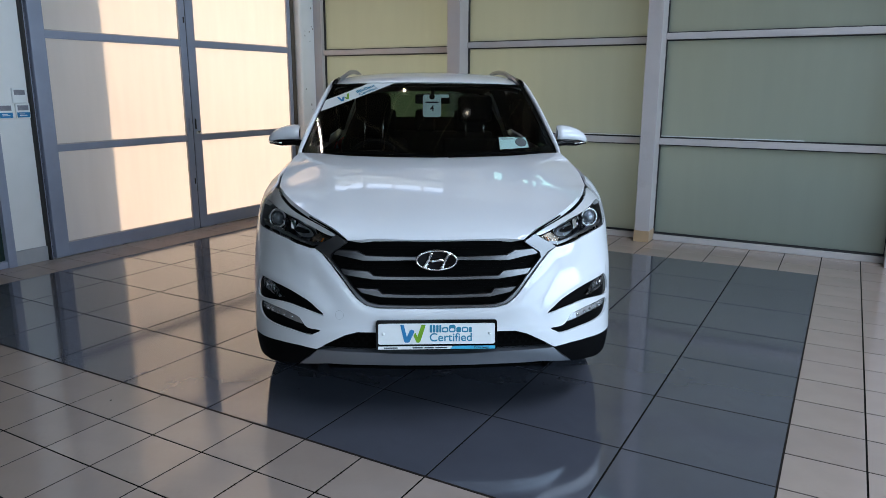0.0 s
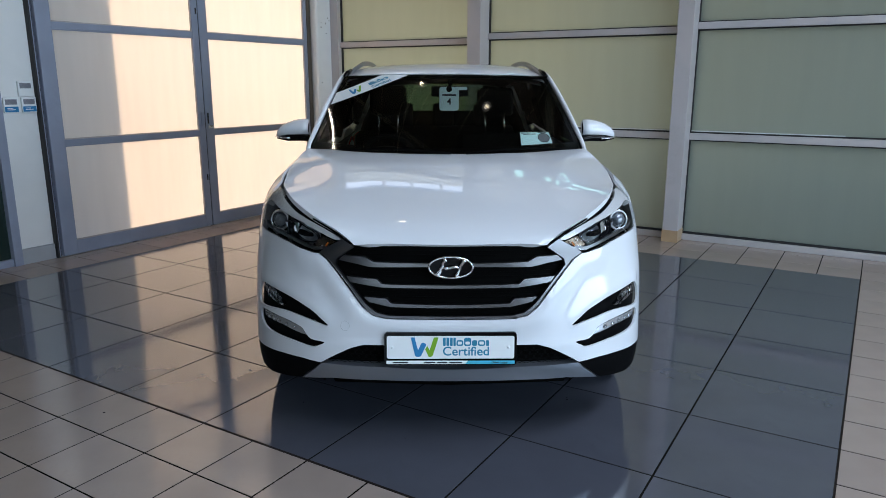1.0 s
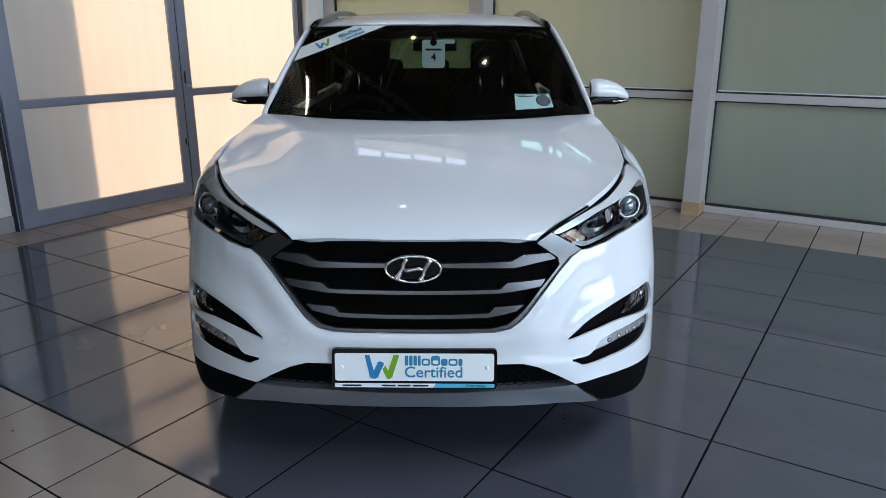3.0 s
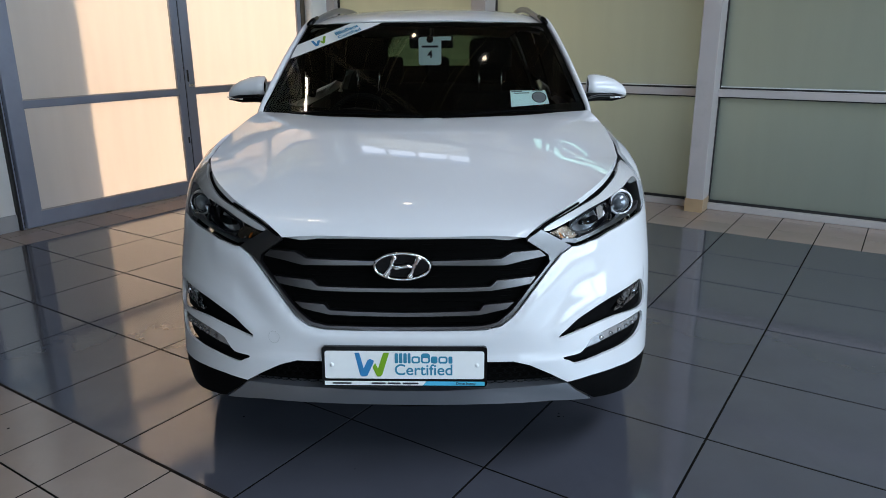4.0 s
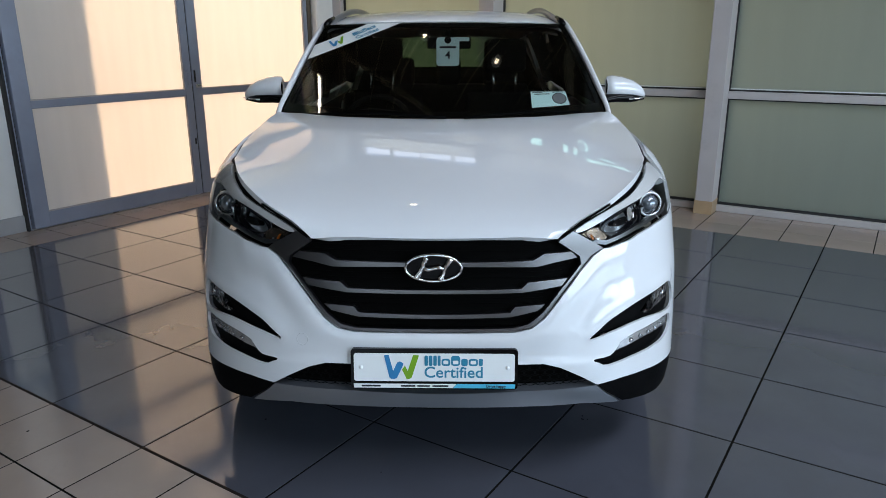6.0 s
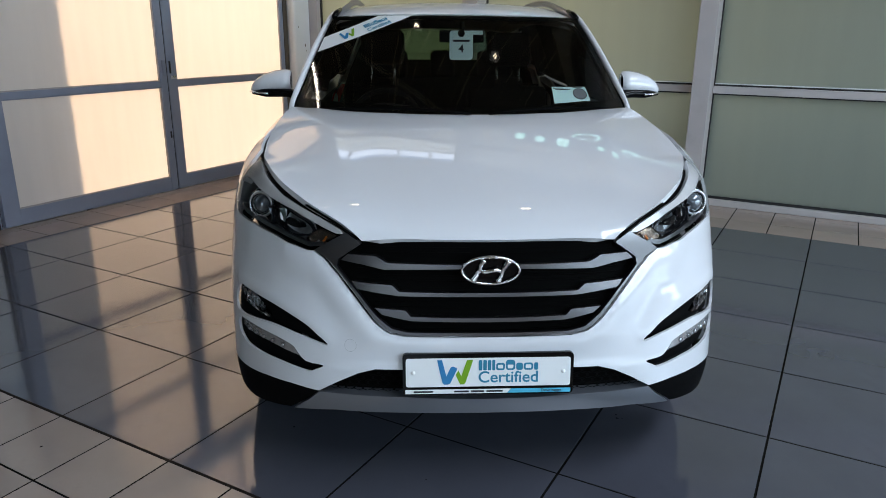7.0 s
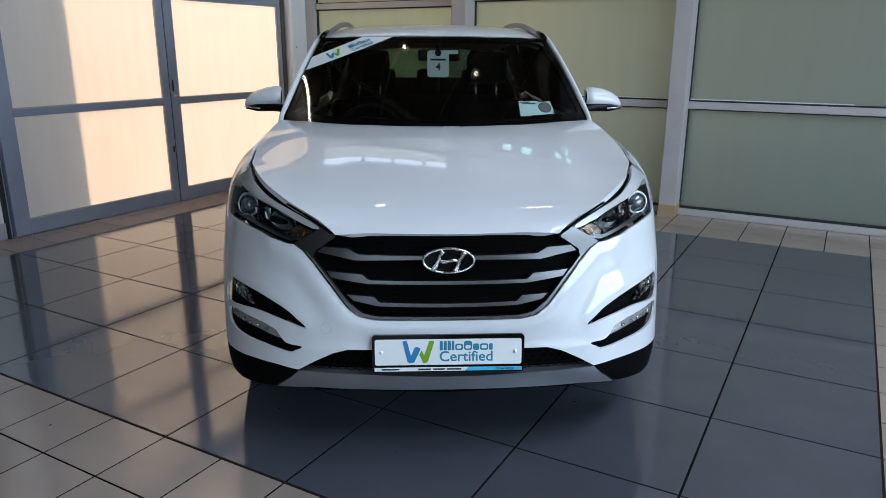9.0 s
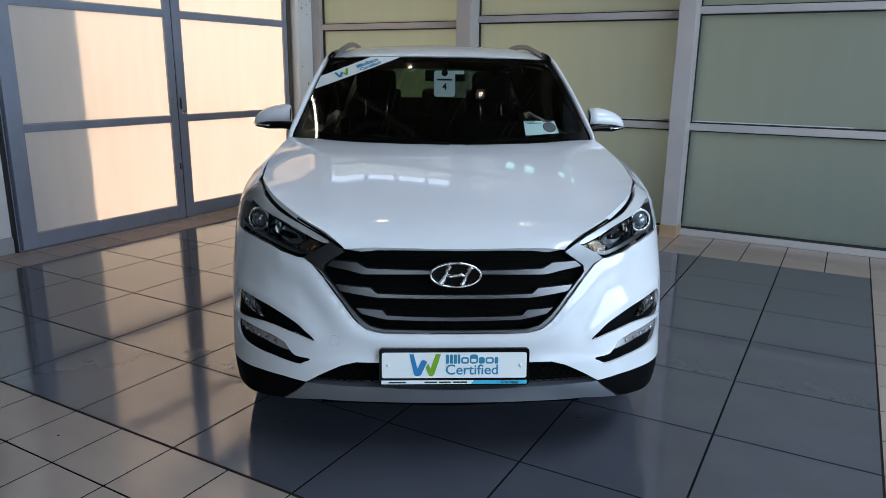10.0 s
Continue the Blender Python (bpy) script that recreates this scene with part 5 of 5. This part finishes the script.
def seat(x, y, w, front=True, lift=0.0):
    s = new("seat")
    s.parent, s.location = car, (x, y, 0)
    part("cushion", box(bmesh.new(), -w / 2, w / 2, -0.25, 0.25, 0.42, 0.60, 0.05, 3), M_CLOTH, s)
    bk = box(bmesh.new(), -w / 2, w / 2, -0.06, 0.07, 0.0, 0.62, 0.05, 3)
    bmesh.ops.transform(bk, matrix=pose(0, 0.24, 0.55, -16, 0, 0), verts=bk.verts)
    part("backrest", bk, M_CLOTH, s)
    n = 1 if front else 3
    for i in range(n):
        hx = 0 if front else (i - 1) * w * 0.32
        hw = 0.13 if front or i != 1 else 0.09
        hd = box(bmesh.new(), hx - hw, hx + hw, -0.05, 0.05, 0.66, 0.86, 0.045, 3)
        bmesh.ops.transform(hd, matrix=pose(0, 0.24, 0.55 + lift - (0 if front else 0.06), -10, 0, 0), verts=hd.verts)
        part("headrest", hd, M_CLOTH, s)
        for k in (-0.068, 0.068):
            link("post", *sweep([(hx + k, 0.39, 1.12 if front else 1.06), (hx + k, 0.385, 1.24 + lift if front else 1.18)], 0.006, 8), M_CHROME, s, "chrome headrest post", True)


seat(-0.40, 2.02, 0.50, lift=0.08)
seat(0.36, 2.02, 0.50, lift=0.07)
seat(0.0, 2.95, 1.20, False)
for s in (1, -1):
    for v0, v1 in ((1.33, 2.38), (2.40, 3.36)):
        panel("door_trim", [(v0, 0.45), (v1, 0.45), (v1, 1.04), (v0, 1.04)], lambda a, b, s=s: side(a, b, s), M_CABIN, car, h=0.12, off=-0.06, depth=0.005)
panel("boot_trim", [(-0.74, 0.5), (0.74, 0.5), (0.72, 1.10), (-0.72, 1.10)], lambda u, z: (u, 3.35, z), M_CABIN, car, h=0.2)
# rear-view mirror, hanging card, papers behind the windscreen
rv = part("rear_view_mirror", box(bmesh.new(), -0.115, 0.115, -0.02, 0.02, -0.032, 0.032, 0.014, 3), M_CABIN, car, "black rear-view mirror")
rv.location = (0.025, 1.72, 1.452)
link("stem", *sweep([(0, 0.0, 0.02), (0, -0.03, 0.07)], 0.012, 8), M_CABIN, rv, "", True)
CT = pose(0.020, 1.668, 1.408, -4, 0, 0)
card = chip("hanging_card", rounded(0.118, 0.142, 0.016), 0.001, M_PALECYAN, car, CT, "pale cyan card numbered 4 on the mirror")
lettering("number", "4", 0.052, M_DARKPRINT, card, CT @ pose(0, -0.0016, -0.018), "dark numeral", 0.0012)
chip("caption_bar", rounded(0.086, 0.010, 0.003), 0.0006, M_DARKPRINT, card, CT @ pose(0, -0.0012, 0.022))
chip("hook_hole", [(0.018 * math.cos(k * 0.4488), 0.018 * math.sin(k * 0.4488)) for k in range(14)], 0.0006, M_CABIN, card, CT @ pose(0, -0.0012, 0.058))
chip("tab", rounded(0.07, 0.020, 0.004), 0.001, M_PALECYAN, card, CT @ pose(0.075, 0, 0.062))


def glued(name, outline, material, parent, inset, label=""):
    return panel(name, outline, lambda a, b: screen_at(a, b, inset), material, parent, h=0.03, depth=0.0006, label=label)


band = glued("sticker", [(-0.995, 0.55), (-0.36, 0.985), (-0.63, 0.985), (-0.995, 0.715)], M_WHITE, car, -0.003, "white corner sticker")
paper = glued("paper_disc", [(0.545, 0.115), (0.79, 0.115), (0.79, 0.235), (0.56, 0.25)], M_PALECYAN, car, 0.004, "pale cyan tax disc paper")
glued("seal", [(0.735 + 0.048 * math.cos(k * 0.3927), 0.178 + 0.048 * math.sin(k * 0.3927)) for k in range(16)], M_DARKPRINT, paper, 0.0036)
glued("emblem", [(0.735 + 0.042 * math.cos(k * 0.3927), 0.178 + 0.042 * math.sin(k * 0.3927)) for k in range(16)], M_GREYPRINT, paper, 0.0032)
for a0, a1, t0 in ((0.566, 0.635, 0.236), (0.580, 0.680, 0.222), (0.700, 0.770, 0.232)):
    glued("caption_bar", [(a0, t0), (a1, t0 - 0.004), (a1, t0 + 0.002), (a0, t0 + 0.006)], M_DARKPRINT, paper, 0.0032)


def screen_pose(s, t, turn):
    """A frame lying on the windscreen: x along the band, z up it, its face outwards."""
    o = Vector(screen_at(s, t, -0.006))
    ex = (Vector(screen_at(s + 0.01, t)) - Vector(screen_at(s - 0.01, t))).normalized()
    ez = (Vector(screen_at(s, t + 0.01)) - Vector(screen_at(s, t - 0.01))).normalized()
    ey = ez.cross(ex).normalized()
    ez = ex.cross(ey)
    m = Matrix((ex, ey, ez)).transposed().to_4x4()
    return Matrix.Translation(o) @ m @ pose(0, 0, 0, 0, -turn, 0)


mark(band, screen_pose(-0.820, 0.752, 35), 0.080)
word_bars(band, screen_pose(-0.640, 0.893, 36) @ pose(0, 0, 0.002), 0.125, 0.030, M_TEAL, M_WHITE)
lettering("caption", "Certified", 0.036, M_TEAL, band, screen_pose(-0.605, 0.852, 36), "teal lettering", 0.0004, 0.125)

# ---- floor tiles ----
def tile_mesh(name, size, material, joint):
    s, c = size / 2 - joint / 2, 0.0007
    verts = [(sx * s, sy * s, -0.004) for sx, sy in ((-1, -1), (1, -1), (1, 1), (-1, 1))] + [(sx * (s - c), sy * (s - c), 0) for sx, sy in ((-1, -1), (1, -1), (1, 1), (-1, 1))]
    verts += [(sx * s, sy * s, -0.0006) for sx, sy in ((-1, -1), (1, -1), (1, 1), (-1, 1))]
    faces = [(4, 5, 6, 7)] + [(8 + i, 8 + (i + 1) % 4, 4 + (i + 1) % 4, 4 + i) for i in range(4)] + [(i, (i + 1) % 4, 8 + (i + 1) % 4, 8 + i) for i in range(4)]
    me = bpy.data.meshes.new(name)
    me.from_pydata(verts, [], faces)
    me.materials.append(material)
    return me


BIG, SMALL = tile_mesh("large_tile", P, M_TILE_BIG, 0.0084), tile_mesh("small_tile", P / 2, M_TILE_SMALL, 0.0080)
I0, I1, J1 = -5, 4, 7          # the field of large tiles, counted from the corner
for i in range(I0, I1):
    for j in range(J1):
        t = new("large_tile", BIG)
        t.parent, t.location = floor, (TX + (i + 0.5) * P, TY + (j + 0.5) * P, random.uniform(-0.0004, 0.0003))
        t.rotation_euler = (random.uniform(-1, 1) * 0.0012, random.uniform(-1, 1) * 0.0012, 0)
rest_v, rest_f, n_small = [], [], 0
for i in range(-13, 32):
    for j in range(-31, 18):
        x, y = TX + (i + 0.5) * P / 2, TY + (j + 0.5) * P / 2
        if (2 * I0 <= i < 2 * I1 and 0 <= j < 2 * J1) or x < XD - 0.25 or y > YB + 0.15 or x > X1 or y < Y0:
            continue
        if -4.4 < x < 0.7 and 0.9 < y and (y < 2.3 or x > -0.2) or y > 6.5 and -5.7 < x < 0.7 or x < -5.6 and y > 2.6:
            t = new("small_tile", SMALL)
            t.parent, t.location = floor, (x, y, random.uniform(-0.0004, 0.0003))
            t.rotation_euler = (random.uniform(-1, 1) * 0.0015, random.uniform(-1, 1) * 0.0015, 0)
            n_small += 1
        else:
            b = len(rest_v)
            rest_v += [(x + v.co.x, y + v.co.y, v.co.z) for v in SMALL.vertices]
            rest_f += [tuple(b + k for k in p.vertices) for p in SMALL.polygons]
rest = link("outer_tiles", rest_v, rest_f, M_TILE_SMALL, floor)
tagged(rest, label="small pale floor tiles", kind="stuff")

# dark movement joints round the field of large tiles
M_JOINT = mat("brown_joint_filler", (0.016, 0.012, 0.010), 0.8, vary=0.3, scale=20, spec=0.1)
XR = TX + I1 * P
structure(box_part("trim", TX + I0 * P, XR + 0.005, TY - 0.007, TY + 0.005, -0.003, 0.0009, M_JOINT, bevel=0.0003), "dark joint along the edge of the large tiles", "floor joint")
structure(box_part("trim", XR - 0.004, XR + 0.004, TY + 0.0055, TY + J1 * P, -0.003, 0.0009, M_JOINT, bevel=0.0003), "dark joint along the edge of the large tiles", "floor joint")

# faint scuffs on the tiles before the car
for x, y, r, n in ((-1.253, 3.312, 0.008, 7), (-1.262, 3.335, 0.005, 6), (-1.235, 3.32, 0.004, 6), (-1.712, 2.583, 0.004, 6), (-2.33, 2.62, 0.005, 6), (-3.05, 2.05, 0.007, 6)):
    o = [(x + r * random.uniform(0.4, 1.2) * math.cos(k * 6.283 / n), y + r * random.uniform(0.4, 1.2) * math.sin(k * 6.283 / n), 0.0009) for k in range(n)]
    link("scuff", o, [tuple(range(n))], M_GROUT, floor, "dark scuff mark")
